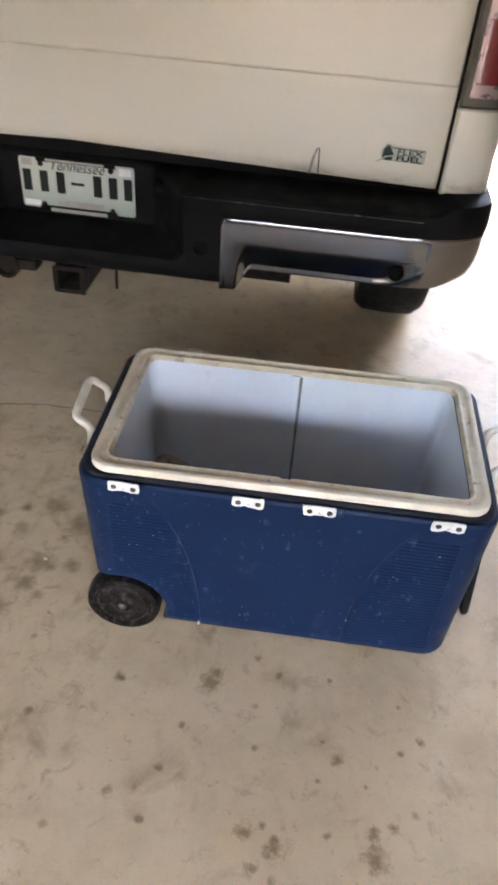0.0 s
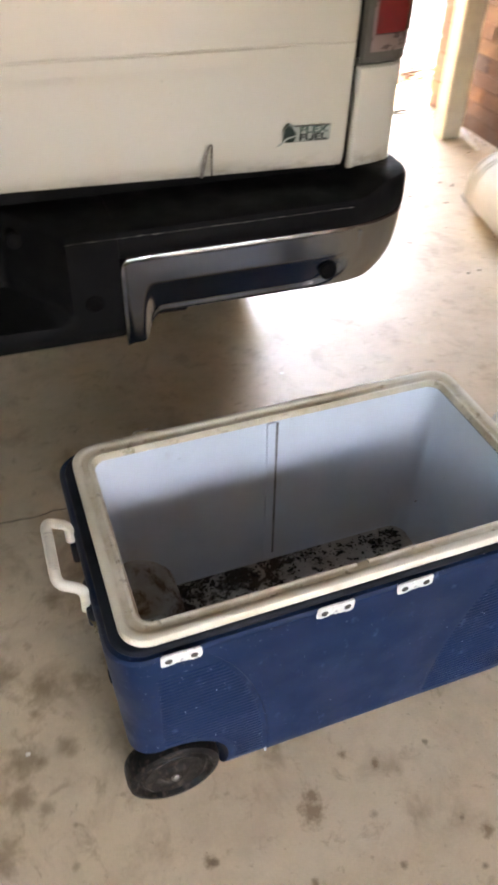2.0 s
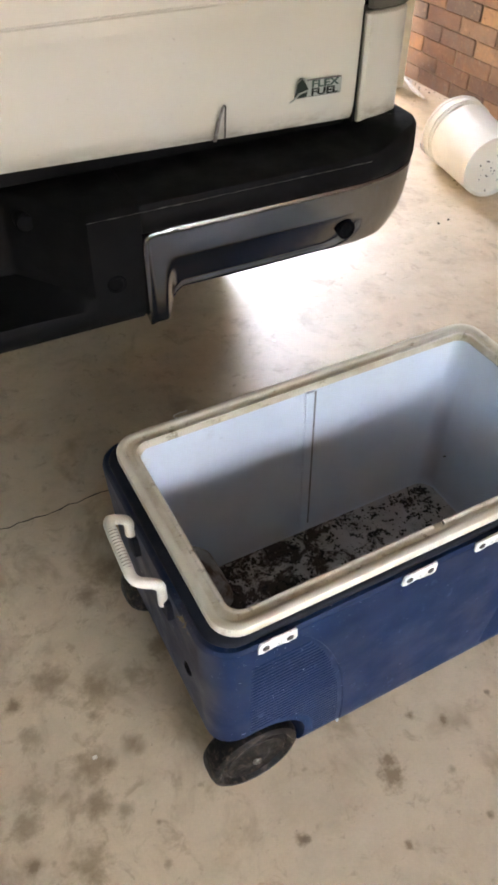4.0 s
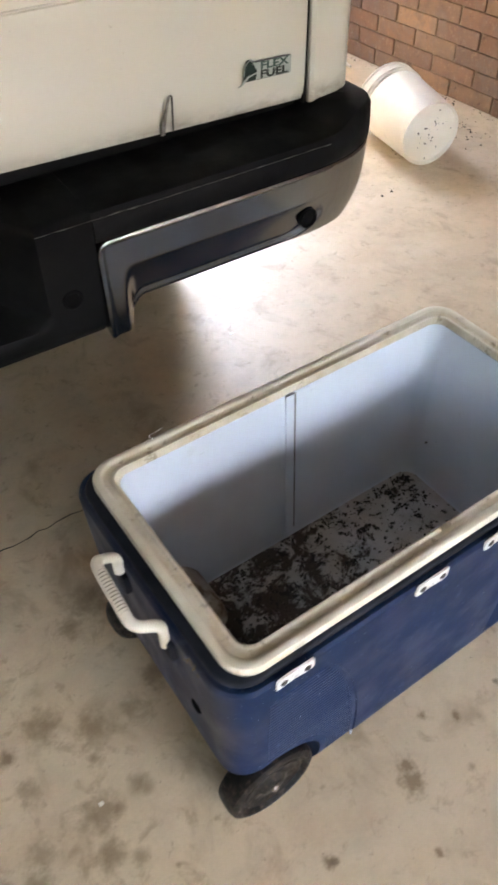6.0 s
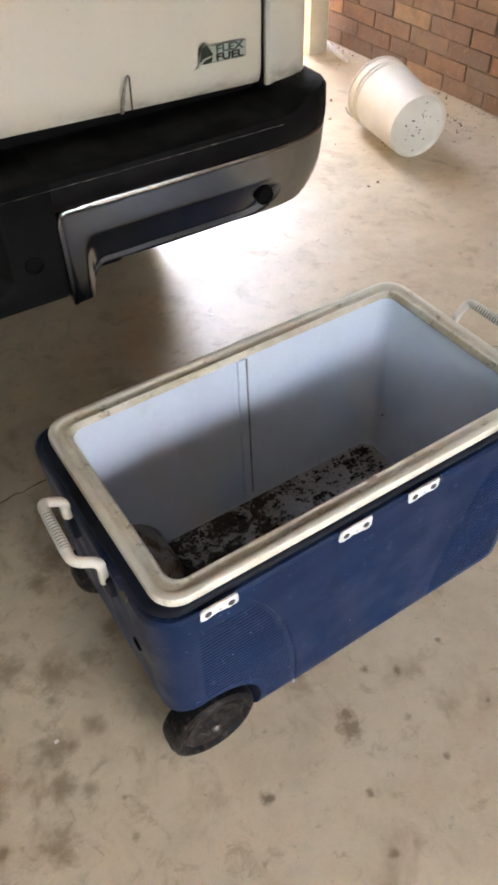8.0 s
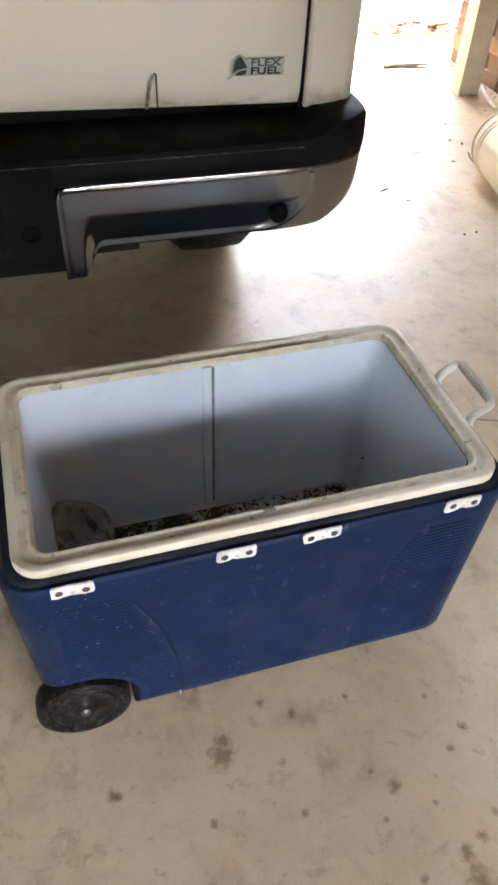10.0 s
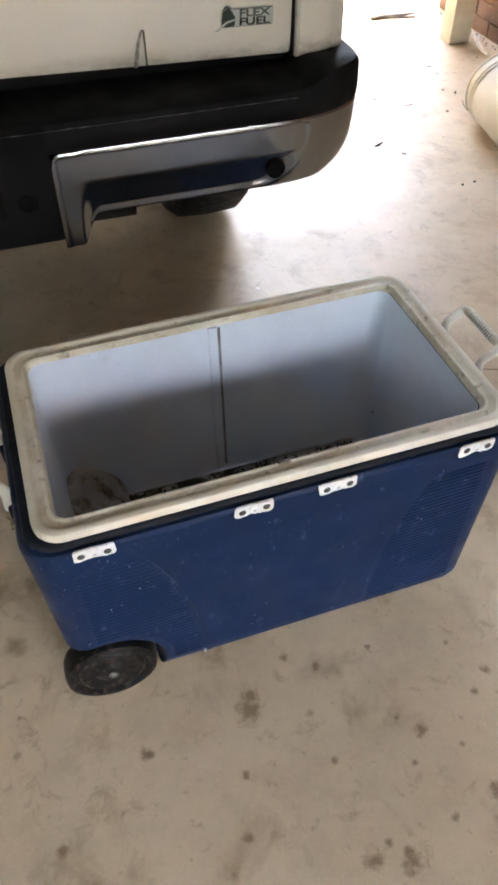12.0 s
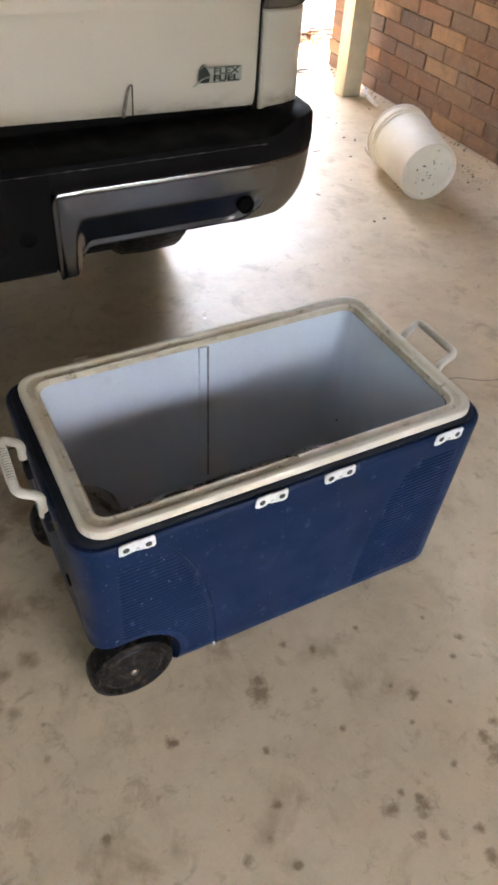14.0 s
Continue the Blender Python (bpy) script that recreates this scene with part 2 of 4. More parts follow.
def brick_clay(name, island):
    s = Shade(name, 0.85, 0.0, 0.25)
    source = s.node("ShaderNodeNewGeometry").outputs["Random Per Island"] if island else s.node("ShaderNodeObjectInfo").outputs["Random"]
    ramp = s.node("ShaderNodeValToRGB")
    stops = ((0.0, (0.18, 0.104, 0.074)), (0.16, (0.285, 0.155, 0.094)), (0.32, (0.149, 0.104, 0.087)), (0.5, (0.345, 0.205, 0.12)),
             (0.62, (0.105, 0.085, 0.078)), (0.8, (0.225, 0.126, 0.083)), (1.0, (0.171, 0.113, 0.092)))
    while len(ramp.color_ramp.elements) < len(stops):
        ramp.color_ramp.elements.new(0.5)
    for e, (at, c) in zip(ramp.color_ramp.elements, stops):
        e.position, e.color = at, (*c, 1)
    s.link(source, ramp.inputs["Fac"])
    s.space = s.node("ShaderNodeNewGeometry").outputs["Position"]
    col = s.mix(s.math("MULTIPLY", s.band(s.noise(14.0, 6.0, 0.65), 0.38, 0.7), 0.6), ramp.outputs["Color"], (0.145, 0.098, 0.08))
    col = s.mix(s.math("MULTIPLY", s.band(s.noise(60.0, 4.0), 0.55, 0.75), 0.35), col, (0.40, 0.27, 0.18))
    col = s.mix(s.math("MULTIPLY", s.band(s.noise(7.0, 7.0, 0.75, (3, 5, 8), warp=0.4), 0.46, 0.68), 0.5), col, (0.17, 0.140, 0.130))
    col = s.mix(s.math("MULTIPLY", s.band(s.noise(33.0, 6.0, 0.72, (8, 1, 3)), 0.58, 0.74), 0.5), col, (0.33, 0.27, 0.23))
    col = s.mix(s.math("MULTIPLY", s.band(s.noise(27.0, 6.0, 0.7, (1, 6, 5)), 0.60, 0.72), 0.6), col, (0.075, 0.05, 0.042))
    s.colour(col)
    s.bump(s.noise(110.0, 5.0, 0.6), 0.5, 0.002)
    return s.mat


def cooler_blue():
    s = Shade("scuffed_blue_plastic", 0.40, 0.0, 0.12)
    split = s.node("ShaderNodeSeparateXYZ")
    s.link(s.space, split.inputs[0])
    worn = s.band(split.outputs["X"], 0.05, -0.30)
    col = s.mix(s.band(s.noise(6.0, 4.0), 0.35, 0.68), (0.0034, 0.0155, 0.049), (0.0048, 0.0195, 0.058))
    col = s.mix(s.math("MULTIPLY", s.band(s.noise(15.0, 6.0, 0.72, (3, 1, 6)), 0.60, 0.82), 0.16), col, (0.12, 0.16, 0.25))
    col = s.mix(s.math("MULTIPLY", s.band(s.noise(34.0, 5.0, 0.7, (5, 2, 2), (1.0, 1.0, 0.6)), 0.60, 0.74), 0.35), col, (0.13, 0.17, 0.25))
    col = s.mix(s.math("MULTIPLY", s.band(s.noise(38.0, 4.0, 0.6, (8, 2, 5)), 0.66, 0.76), 0.5), col, (0.04, 0.035, 0.035))
    chips = s.math("ADD", s.noise(135.0, 2.0, 0.5, (1, 9, 2)), s.math("MULTIPLY", worn, 0.018))
    col = s.mix(s.math("MULTIPLY", s.band(chips, 0.758, 0.785), 0.75), col, (0.58, 0.60, 0.64))
    col = s.mix(s.math("MULTIPLY", s.band(s.math("ADD", s.noise(260.0, 2.0, 0.5, (6, 4, 2)), s.math("MULTIPLY", worn, 0.03)), 0.75, 0.775), 0.45), col, (0.45, 0.47, 0.50))
    end = s.band(split.outputs["X"], -0.372, -0.398)
    col = s.mix(s.math("MULTIPLY", s.math("MULTIPLY", end, s.band(s.noise(9.0, 5.0, 0.6, (2, 2, 8)), 0.25, 0.6)), 0.40), col, (0.085, 0.075, 0.068))
    s.colour(col)
    s.rough(s.band(s.noise(12.0, 5.0), 0.3, 0.7, 0.32, 0.54))
    s.bump(s.noise(420.0, 2.0), 0.12, 0.0006)
    return s.mat


def liner_plastic():
    s = Shade("pale_blue_liner", 0.45, 0.0, 0.4)
    col = s.mix(s.band(s.noise(5.0, 4.0), 0.35, 0.7), (0.64, 0.69, 0.75), (0.58, 0.625, 0.68))
    col = s.mix(s.math("MULTIPLY", s.band(s.noise(70.0, 3.0, 0.5, (2, 4, 4)), 0.74, 0.78), 0.7), col, (0.10, 0.09, 0.08))
    col = s.mix(s.math("MULTIPLY", s.band(s.noise(9.0, 6.0, 0.7, (7, 4, 4)), 0.60, 0.80), 0.35), col, (0.36, 0.34, 0.31))
    s.colour(col)
    s.bump(s.noise(300.0, 2.0), 0.06, 0.0006)
    return s.mat


def liner_floor():
    """The liner's bottom: pale plastic under dried brown and black dirt, thickest at the wheel end and in the corners."""
    s = Shade("dirty_liner_floor", 0.75, 0.0, 0.25)
    col = s.mix(s.band(s.noise(20.0, 6.0), 0.3, 0.7), (0.56, 0.54, 0.52), (0.42, 0.39, 0.355))
    split = s.node("ShaderNodeSeparateXYZ")
    s.link(s.space, split.inputs[0])
    toward = s.band(split.outputs["X"], -0.25, 0.25, 0.13, -0.02)
    patch = s.math("ADD", s.noise(19.0, 7.0, 0.72, (5, 2, 0), warp=0.5), toward)
    col = s.mix(s.math("MULTIPLY", s.band(patch, 0.54, 0.62), 0.94), col, (0.05, 0.03, 0.019))
    col = s.mix(s.band(s.noise(52.0, 6.0, 0.66, (1, 6, 2)), 0.57, 0.61), col, (0.025, 0.020, 0.014))
    col = s.mix(s.math("MULTIPLY", s.band(s.noise(90.0, 5.0, 0.6, (4, 6, 2)), 0.60, 0.68), 0.7), col, (0.46, 0.43, 0.39))
    s.colour(col)
    s.bump(s.math("ADD", s.noise(48.0, 5.0, 0.6, (1, 6, 2)), s.noise(200.0, 3.0)), 0.6, 0.003)
    return s.mat


def rim_plastic():
    s = Shade("stained_cream_plastic", 0.5, 0.0, 0.4)
    col = s.mix(s.band(s.noise(8.0, 5.0), 0.35, 0.7), (0.74, 0.68, 0.56), (0.66, 0.59, 0.46))
    col = s.mix(s.math("MULTIPLY", s.band(s.noise(13.0, 6.0, 0.7, (6, 1, 2)), 0.52, 0.72), 0.32), col, (0.44, 0.35, 0.23))
    col = s.mix(s.math("MULTIPLY", s.band(s.noise(55.0, 5.0, 0.6, (2, 1, 7)), 0.65, 0.75), 0.45), col, (0.22, 0.165, 0.10))
    split = s.node("ShaderNodeSeparateXYZ")
    s.link(s.space, split.inputs[0])
    inside = s.math("MULTIPLY", s.band(s.math("ABSOLUTE", split.outputs["X"]), 0.370, 0.366), s.band(s.math("ABSOLUTE", split.outputs["Y"]), 0.202, 0.198))
    low = s.math("MULTIPLY", inside, s.band(split.outputs["Z"], 0.4806, 0.4797))
    col = s.mix(s.math("MULTIPLY", s.math("MULTIPLY", low, s.band(s.noise(11.0, 6.0, 0.7, (4, 9, 2)), 0.30, 0.62)), 0.55), col, (0.40, 0.305, 0.175))
    step = s.math("MULTIPLY", inside, s.band(split.outputs["Z"], 0.4826, 0.4808))
    col = s.mix(s.math("MULTIPLY", s.math("MULTIPLY", step, s.band(s.noise(16.0, 6.0, 0.7, (1, 5, 2)), 0.42, 0.68)), 0.45), col, (0.48, 0.39, 0.24))
    col = s.mix(s.math("MULTIPLY", s.math("MULTIPLY", step, s.band(s.noise(42.0, 6.0, 0.7, (8, 5, 2)), 0.56, 0.68)), 0.75), col, (0.17, 0.115, 0.06))
    s.colour(col)
    s.bump(s.noise(200.0, 3.0), 0.1, 0.0008)
    return s.mat


def truck_paint():
    s = Shade("dusty_white_paint", 0.30, 0.0, 0.5)
    col = s.mix(s.band(s.noise(0.9, 3.0, 0.5), 0.2, 0.8), (0.53, 0.516, 0.447), (0.507, 0.493, 0.426))
    split = s.node("ShaderNodeSeparateXYZ")
    s.link(s.space, split.inputs[0])
    grime = s.math("MULTIPLY", s.band(split.outputs["Z"], 0.848, 0.808), s.band(s.noise(26.0, 6.0, 0.7, (3, 3, 1), (0.5, 1.0, 1.0)), 0.35, 0.70))
    col = s.mix(s.math("MULTIPLY", grime, 0.8), col, (0.20, 0.16, 0.115))
    col = s.mix(s.math("MULTIPLY", s.band(s.noise(120.0, 3.0, 0.5, (3, 8, 1)), 0.72, 0.77), 0.4), col, (0.26, 0.22, 0.17))
    s.colour(col)
    s.rough(s.band(s.noise(2.5, 3.0, 0.5), 0.2, 0.8, 0.27, 0.36))
    s.bsdf.inputs["Coat Weight"].default_value = 0.2
    s.bsdf.inputs["Coat Roughness"].default_value = 0.15
    return s.mat


def chrome_metal():
    s = Shade("dull_chrome", 0.14, 1.0, 0.5)
    s.colour(s.mix(s.band(s.noise(5.0, 5.0), 0.4, 0.7), (0.28, 0.28, 0.279), (0.235, 0.235, 0.236)))
    s.rough(s.band(s.noise(11.0, 6.0, 0.65), 0.3, 0.75, 0.16, 0.255))
    s.bump(s.noise(9.0, 2.0), 0.05, 0.002)
    return s.mat


def plate_paint():
    """A licence plate's pale ground, greener towards its foot."""
    s = Shade("plate_enamel", 0.4, 0.0, 0.4)
    split = s.node("ShaderNodeSeparateXYZ")
    s.link(s.space, split.inputs[0])
    rise = s.math("ADD", s.band(split.outputs["Z"], 0.63, 0.72), s.math("MULTIPLY", s.noise(14.0), 0.3))
    s.colour(s.mix(rise, (0.22, 0.28, 0.225), (0.38, 0.41, 0.375)))
    return s.mat


def glassy(name, colour, rough=0.08):
    s = Shade(name, rough, 0.0, 0.6)
    s.colour(s.mix(s.band(s.noise(30.0), 0.3, 0.7), colour, tuple(c * 0.8 for c in colour)))
    s.bsdf.inputs["Coat Weight"].default_value = 0.6
    return s.mat


CONCRETE = concrete()
HUMP = plain("stained_liner_plastic", (0.46, 0.43, 0.39), (0.33, 0.29, 0.245), 0.7, scale=14.0, bump=0.4, dirt=(0.13, 0.075, 0.036), dirt_amount=(0.44, 0.60))
CLAY = brick_clay("fired_clay", False)
CLAY_FAR = brick_clay("fired_clay_far", True)
MORTAR = plain("brown_mortar", (0.25, 0.18, 0.13), (0.17, 0.12, 0.085), 0.95, scale=30.0, bump=0.5)
BLUE = cooler_blue()
LINER = liner_plastic()
LINER_FLOOR = liner_floor()
RIM = rim_plastic()
NAVY = plain("navy_black_plastic", (0.008, 0.010, 0.016), (0.013, 0.015, 0.022), 0.6, scale=14.0, spec=0.18, dirt=(0.07, 0.065, 0.06), dirt_amount=(0.62, 0.8))
RUBBER = plain("black_rubber", (0.008, 0.008, 0.008), (0.013, 0.012, 0.011), 0.6, scale=20.0, spec=0.15, dirt=(0.03, 0.026, 0.022), dirt_amount=(0.58, 0.78))
WHITE_PLASTIC = plain("white_bracket_plastic", (0.78, 0.77, 0.74), (0.70, 0.69, 0.66), 0.4, scale=44.0, dirt=(0.14, 0.15, 0.20), dirt_amount=(0.59, 0.70))
HANDLE = plain("cream_handle_plastic", (0.68, 0.63, 0.54), (0.60, 0.55, 0.46), 0.45, scale=30.0, dirt=(0.30, 0.25, 0.18), dirt_amount=(0.60, 0.8))
SCUFF = plain("pale_blue_scuff", (0.10, 0.13, 0.20), (0.055, 0.08, 0.14), 0.6, scale=70.0)
STEEL = plain("screw_steel", (0.30, 0.29, 0.28), (0.16, 0.14, 0.12), 0.4, 1.0, scale=90.0)
PAINT = truck_paint()
CHROME = chrome_metal()
BLACK_PLASTIC = plain("black_bumper_plastic", (0.004, 0.004, 0.0045), (0.007, 0.007, 0.0075), 0.55, scale=7.0, bump=0.3, spec=0.06, dirt=(0.011, 0.0105, 0.010), dirt_amount=(0.62, 0.88))
SENSOR_BLACK = plain("satin_black_plastic", (0.003, 0.003, 0.0034), (0.005, 0.005, 0.0054), 0.7, scale=40.0, spec=0.04)
PALE_EDGE = plain("pale_edge_grey", (0.12, 0.12, 0.115), (0.035, 0.034, 0.033), 0.7, scale=60.0)
LAMP_FRAME = plain("olive_grey_plastic", (0.085, 0.08, 0.068), (0.065, 0.062, 0.052), 0.5, scale=14.0, dirt=(0.045, 0.042, 0.036), spec=0.3)
WHEEL_BLACK = plain("dirty_black_wheel_plastic", (0.004, 0.004, 0.004), (0.011, 0.009, 0.008), 0.42, scale=48.0, spec=0.14, dirt=(0.062, 0.046, 0.036), dirt_amount=(0.50, 0.68), fine=70.0, bump=0.9)
STRAW = plain("dry_grass", (0.22, 0.17, 0.085), (0.13, 0.095, 0.045), 0.85, scale=60.0)
IRON = plain("rusty_black_steel", (0.009, 0.0075, 0.0065), (0.017, 0.012, 0.009), 0.7, 0.0, scale=25.0, bump=0.3, spec=0.15)
PLATE = plate_paint()
INK = plain("dark_green_ink", (0.006, 0.010, 0.009), (0.010, 0.014, 0.012), 0.6, spec=0.2)
PALE_INK = plain("pale_ink", (0.62, 0.63, 0.62), (0.55, 0.55, 0.54), 0.5)
RED_LENS = glassy("red_lamp_lens", (0.17, 0.013, 0.015))
CLEAR_LENS = glassy("smoky_lamp_housing", (0.36, 0.35, 0.33))
REFLECTOR = plain("pink_tinged_reflector", (0.26, 0.20, 0.19), (0.20, 0.15, 0.14), 0.3, 0.5, scale=9.0)
BADGE_GREEN = plain("badge_green", (0.010, 0.042, 0.032), (0.016, 0.058, 0.044), 0.35)
BADGE_SILVER = plain("badge_silver", (0.30, 0.33, 0.30), (0.24, 0.27, 0.245), 0.45)
EMBLEM_GREEN = plain("emblem_green", (0.006, 0.016, 0.012), (0.010, 0.026, 0.020), 0.5, spec=0.2)
SCREW = plain("dull_dark_screw", (0.10, 0.095, 0.09), (0.05, 0.042, 0.036), 0.55, 0.3, scale=120.0)
SLOT_SHADE = plain("grip_slot_shade", (0.16, 0.14, 0.115), (0.10, 0.085, 0.07), 0.8, scale=80.0)
BADGE_CHROME = plain("badge_chrome", (0.17, 0.17, 0.165), (0.13, 0.13, 0.128), 0.4, 1.0)
GLASS_DARK = glassy("tinted_glass", (0.012, 0.014, 0.015), 0.05)
BUCKET = plain("white_bucket_plastic", (0.79, 0.735, 0.63), (0.73, 0.67, 0.56), 0.5, scale=7.0, dirt=(0.55, 0.52, 0.46), dirt_amount=(0.6, 0.85))
POST_PAINT = plain("cream_post_paint", (0.66, 0.61, 0.47), (0.58, 0.53, 0.40), 0.55, scale=12.0, dirt=(0.42, 0.37, 0.27), dirt_amount=(0.62, 0.85))
LEAF = plain("dry_leaf", (0.13, 0.065, 0.028), (0.06, 0.033, 0.016), 0.85, scale=60.0)
CRUMB = plain("dark_debris", (0.035, 0.026, 0.018), (0.06, 0.045, 0.03), 0.9, scale=80.0)
BARK = plain("grey_bark", (0.17, 0.15, 0.13), (0.10, 0.085, 0.07), 0.9, scale=40.0)
TWIG = plain("bleached_twig", (0.72, 0.68, 0.61), (0.58, 0.53, 0.46), 0.8, scale=60.0)
GRAVEL = plain("grey_driveway", (0.050, 0.048, 0.053), (0.036, 0.034, 0.038), 0.9, scale=3.0, fine=60.0, bump=0.7, dirt=(0.065, 0.060, 0.058), dirt_amount=(0.55, 0.75))
CEILING_PAINT = plain("unseen_roof_grey", (0.100, 0.095, 0.082), (0.076, 0.072, 0.062), 0.7, scale=2.0)
WALL_PAINT = plain("unseen_wall_brown", (0.07, 0.052, 0.04), (0.055, 0.042, 0.032), 0.8, scale=2.0)
FOLIAGE = plain("far_foliage", (0.035, 0.055, 0.022), (0.06, 0.085, 0.035), 0.9, scale=0.4, fine=2.5, bump=0.8)
GROOVE = plain("groove_shade_grey", (0.27, 0.275, 0.285), (0.15, 0.145, 0.14), 0.9, scale=30.0)
CRACK = plain("crack_dirt", (0.045, 0.036, 0.028), (0.07, 0.055, 0.043), 0.95, scale=40.0)


# ---- the carport ----
structure("floor", prism([(-4.4, -3.7), (2.55, -3.7), (2.55, 5.09), (0.95, 5.09), (0.95, 7.6), (-4.4, 7.6)], -0.12, 0.0), CONCRETE, "worn stained beige concrete carport slab", "floor")


def ground_sheet():
    """One sheet of grey driveway to the horizon, a little below the slab, with a shallow unevenness near by."""
    bm = bmesh.new()
    marks = [-900, -200, -60, -20, -8] + [-6 + 0.5 * i for i in range(41)] + [16, 30, 70, 200, 900]
    rows = [[bm.verts.new((x, y, -0.035 + (0.012 * noise.noise(Vector((x * 1.7, y * 1.7, 0))) if abs(x) < 15 and abs(y) < 15 else 0.0))) for x in marks] for y in marks]
    for a, b in zip(rows, rows[1:]):
        for i in range(len(marks) - 1):
            bm.faces.new((a[i], a[i + 1], b[i + 1], b[i]))
    return bm


structure("ground", ground_sheet(), GRAVEL, "grey worn driveway and yard beyond the slab", "ground")


def unseen_tree_ring():
    """Added, unseen woods all round the yard to block the low sky: a ring of uneven crowns, bumpy and ragged at the
    top.
    """
    bm = bmesh.new()
    around, up = 260, 12
    rings = []
    for k in range(up + 1):
        ring = []
        for i in range(around):
            a = 2 * math.pi * i / around
            c, q = math.cos(a), math.sin(a)
            # Height set by direction, to limit the sky light from each side.
            top = 9.0 + 5.0 * q + 9.0 * max(0.0, -q) ** 2 + 5.0 * max(0.0, -c) ** 2 + 2.0 * noise.noise(Vector((c * 5, q * 5, 3))) + 1.6 * noise.noise(Vector((c * 19, q * 19, 7))) + 1.0 * noise.noise(Vector((c * 60, q * 60, 1)))
            f = k / up
            r = 46 + 3.5 * noise.noise(Vector((c * 14, q * 14, f * 5))) + 1.6 * noise.noise(Vector((c * 50, q * 50, f * 12))) + 3.0 * f * f
            ring.append((r * c, r * q, -0.2 + top * f))
        rings.append(ring)
    loft(rings, bm=bm)
    return bm


structure("backdrop", unseen_tree_ring(), FOLIAGE, "added unseen ring of dark green woods that blocks the low sky", "trees")
# Unseen roof, covering the truck to its nose, left open beside to shape light.
def roof_slab():
    return prism([(-4.4, -3.4), (2.75, -3.4), (2.75, 4.7), (1.35, 4.7), (1.35, 7.6), (-4.4, 7.6)], 2.45, 2.62)


structure("ceiling", roof_slab(), CEILING_PAINT, "plain grey unseen carport ceiling, cut to shape the light", "ceiling")
# Three added walls, all out of view, placed to block and steer daylight.
structure("added_wall_west", box(-4.4, -4.2, -1.1, 7.4, -0.1, 2.45), WALL_PAINT, "plain brown unseen wall added to block light from the west", "wall")
structure("added_wall_north", box(-4.4, 1.35, 7.4, 7.6, -0.1, 2.45), WALL_PAINT, "plain brown unseen wall added beyond the truck's nose to block light", "wall")
structure("added_wall_south", box(-4.2, -0.7, -3.4, -3.2, -0.1, 2.45), WALL_PAINT, "plain brown unseen wall added behind the carport to block light", "wall")

# The brick wall's core; its bricks are laid at the end of the file.
WALL_X, WALL_END = 2.33, 4.59
wall_east = structure("wall_east", box(WALL_X + 0.0075, WALL_X + 0.20, -3.7, WALL_END - 0.012, -0.1, 2.45), MORTAR, "brown and orange brick wall with brown joints", "wall")


def crack_strip(points, width):
    bm = bmesh.new()
    rng = random.Random(5)
    fine = []
    for a, b in zip(points, points[1:]):
        steps = max(2, int((Vector(b) - Vector(a)).length / 0.02))
        for i in range(steps):
            f = i / steps
            fine.append((a[0] + (b[0] - a[0]) * f, a[1] + (b[1] - a[1]) * f + rng.uniform(-0.004, 0.004)))
    fine.append(points[-1])
    left, right = [], []
    for x, y in fine:
        w = width * rng.uniform(0.35, 1.0)
        left.append((x, y - w, 0.0012))
        right.append((x, y + w, 0.0012))
    return loft([left, right], closed=False, bm=bm)


structure("floor_crack", crack_strip([(-1.6, 1.90), (-0.70, 1.92), (-0.574, 1.944), (-0.272, 1.949), (-0.064, 1.957), (0.3, 1.94), (0.8, 1.84), (1.133, 1.748), (1.19, 1.715), (1.241, 1.70), (2.3, 1.62)], 0.0022),
          CRACK, "thin dark crack across the concrete slab", "crack")

post = thing("post", pose(2.168, 4.09, 0), "cream-painted square wooden post by the brick wall", "post")
part("shaft", box(-0.052, 0.052, -0.05, 0.05, 0.0, 2.45, 0.004), POST_PAINT, post)
part("corner_trim", box(-0.062, -0.053, -0.052, 0.045, 0.0, 2.45, 0.002), POST_PAINT, post)

# ---- the pickup truck ----
AXIS = -0.397   # x of the truck's middle
truck = thing("pickup_truck", pose(AXIS, 0, 0), "dusty white pickup truck parked tail first with a chrome rear bumper", "truck")


def mirrored(bm):
    out = bmesh.new()
    me = bpy.data.meshes.new("half")
    bm.to_mesh(me)
    bm.free()
    me.transform(Matrix.Scale(-1, 4, (1, 0, 0)))
    out.from_mesh(me)
    bpy.data.meshes.remove(me)
    return out


def tailgate_sheet():
    profile = [(1.955, 0.800), (1.925, 0.797), (1.914, 0.800), (1.9075, 0.812), (1.905, 0.83), (1.904, 0.875), (1.903, 0.92), (1.9022, 0.985), (1.9016, 0.996),
               (1.9005, 1.001), (1.9003, 1.006), (1.9002, 1.014), (1.9000, 1.0245), (1.9020, 1.0262), (1.9020, 1.0278), (1.8990, 1.0300),
               (1.898, 1.06), (1.898, 1.22), (1.903, 1.33), (1.915, 1.352), (1.955, 1.360)]
    xs = [-0.864, -0.862, -0.855] + [-0.8 + 0.1 * i for i in range(17)] + [0.855, 0.862, 0.864]
    rings = []
    for x in xs:
        edge = 0.006 if abs(x) > 0.863 else (0.002 if abs(x) > 0.86 else 0.0)
        lift = 0.006 + 0.023 * max(0.0, 1 - abs(x) / 0.88)
        rings.append([(x, min(1.955, y + edge + 0.006 * (x / 0.86) ** 4), z + (lift if z < 0.84 else 0.0)) for y, z in profile])
    return loft(rings, True, True, closed=True)


tailgate = part("tailgate", tailgate_sheet(), PAINT, truck, "white tailgate with dirt along its lower edge")


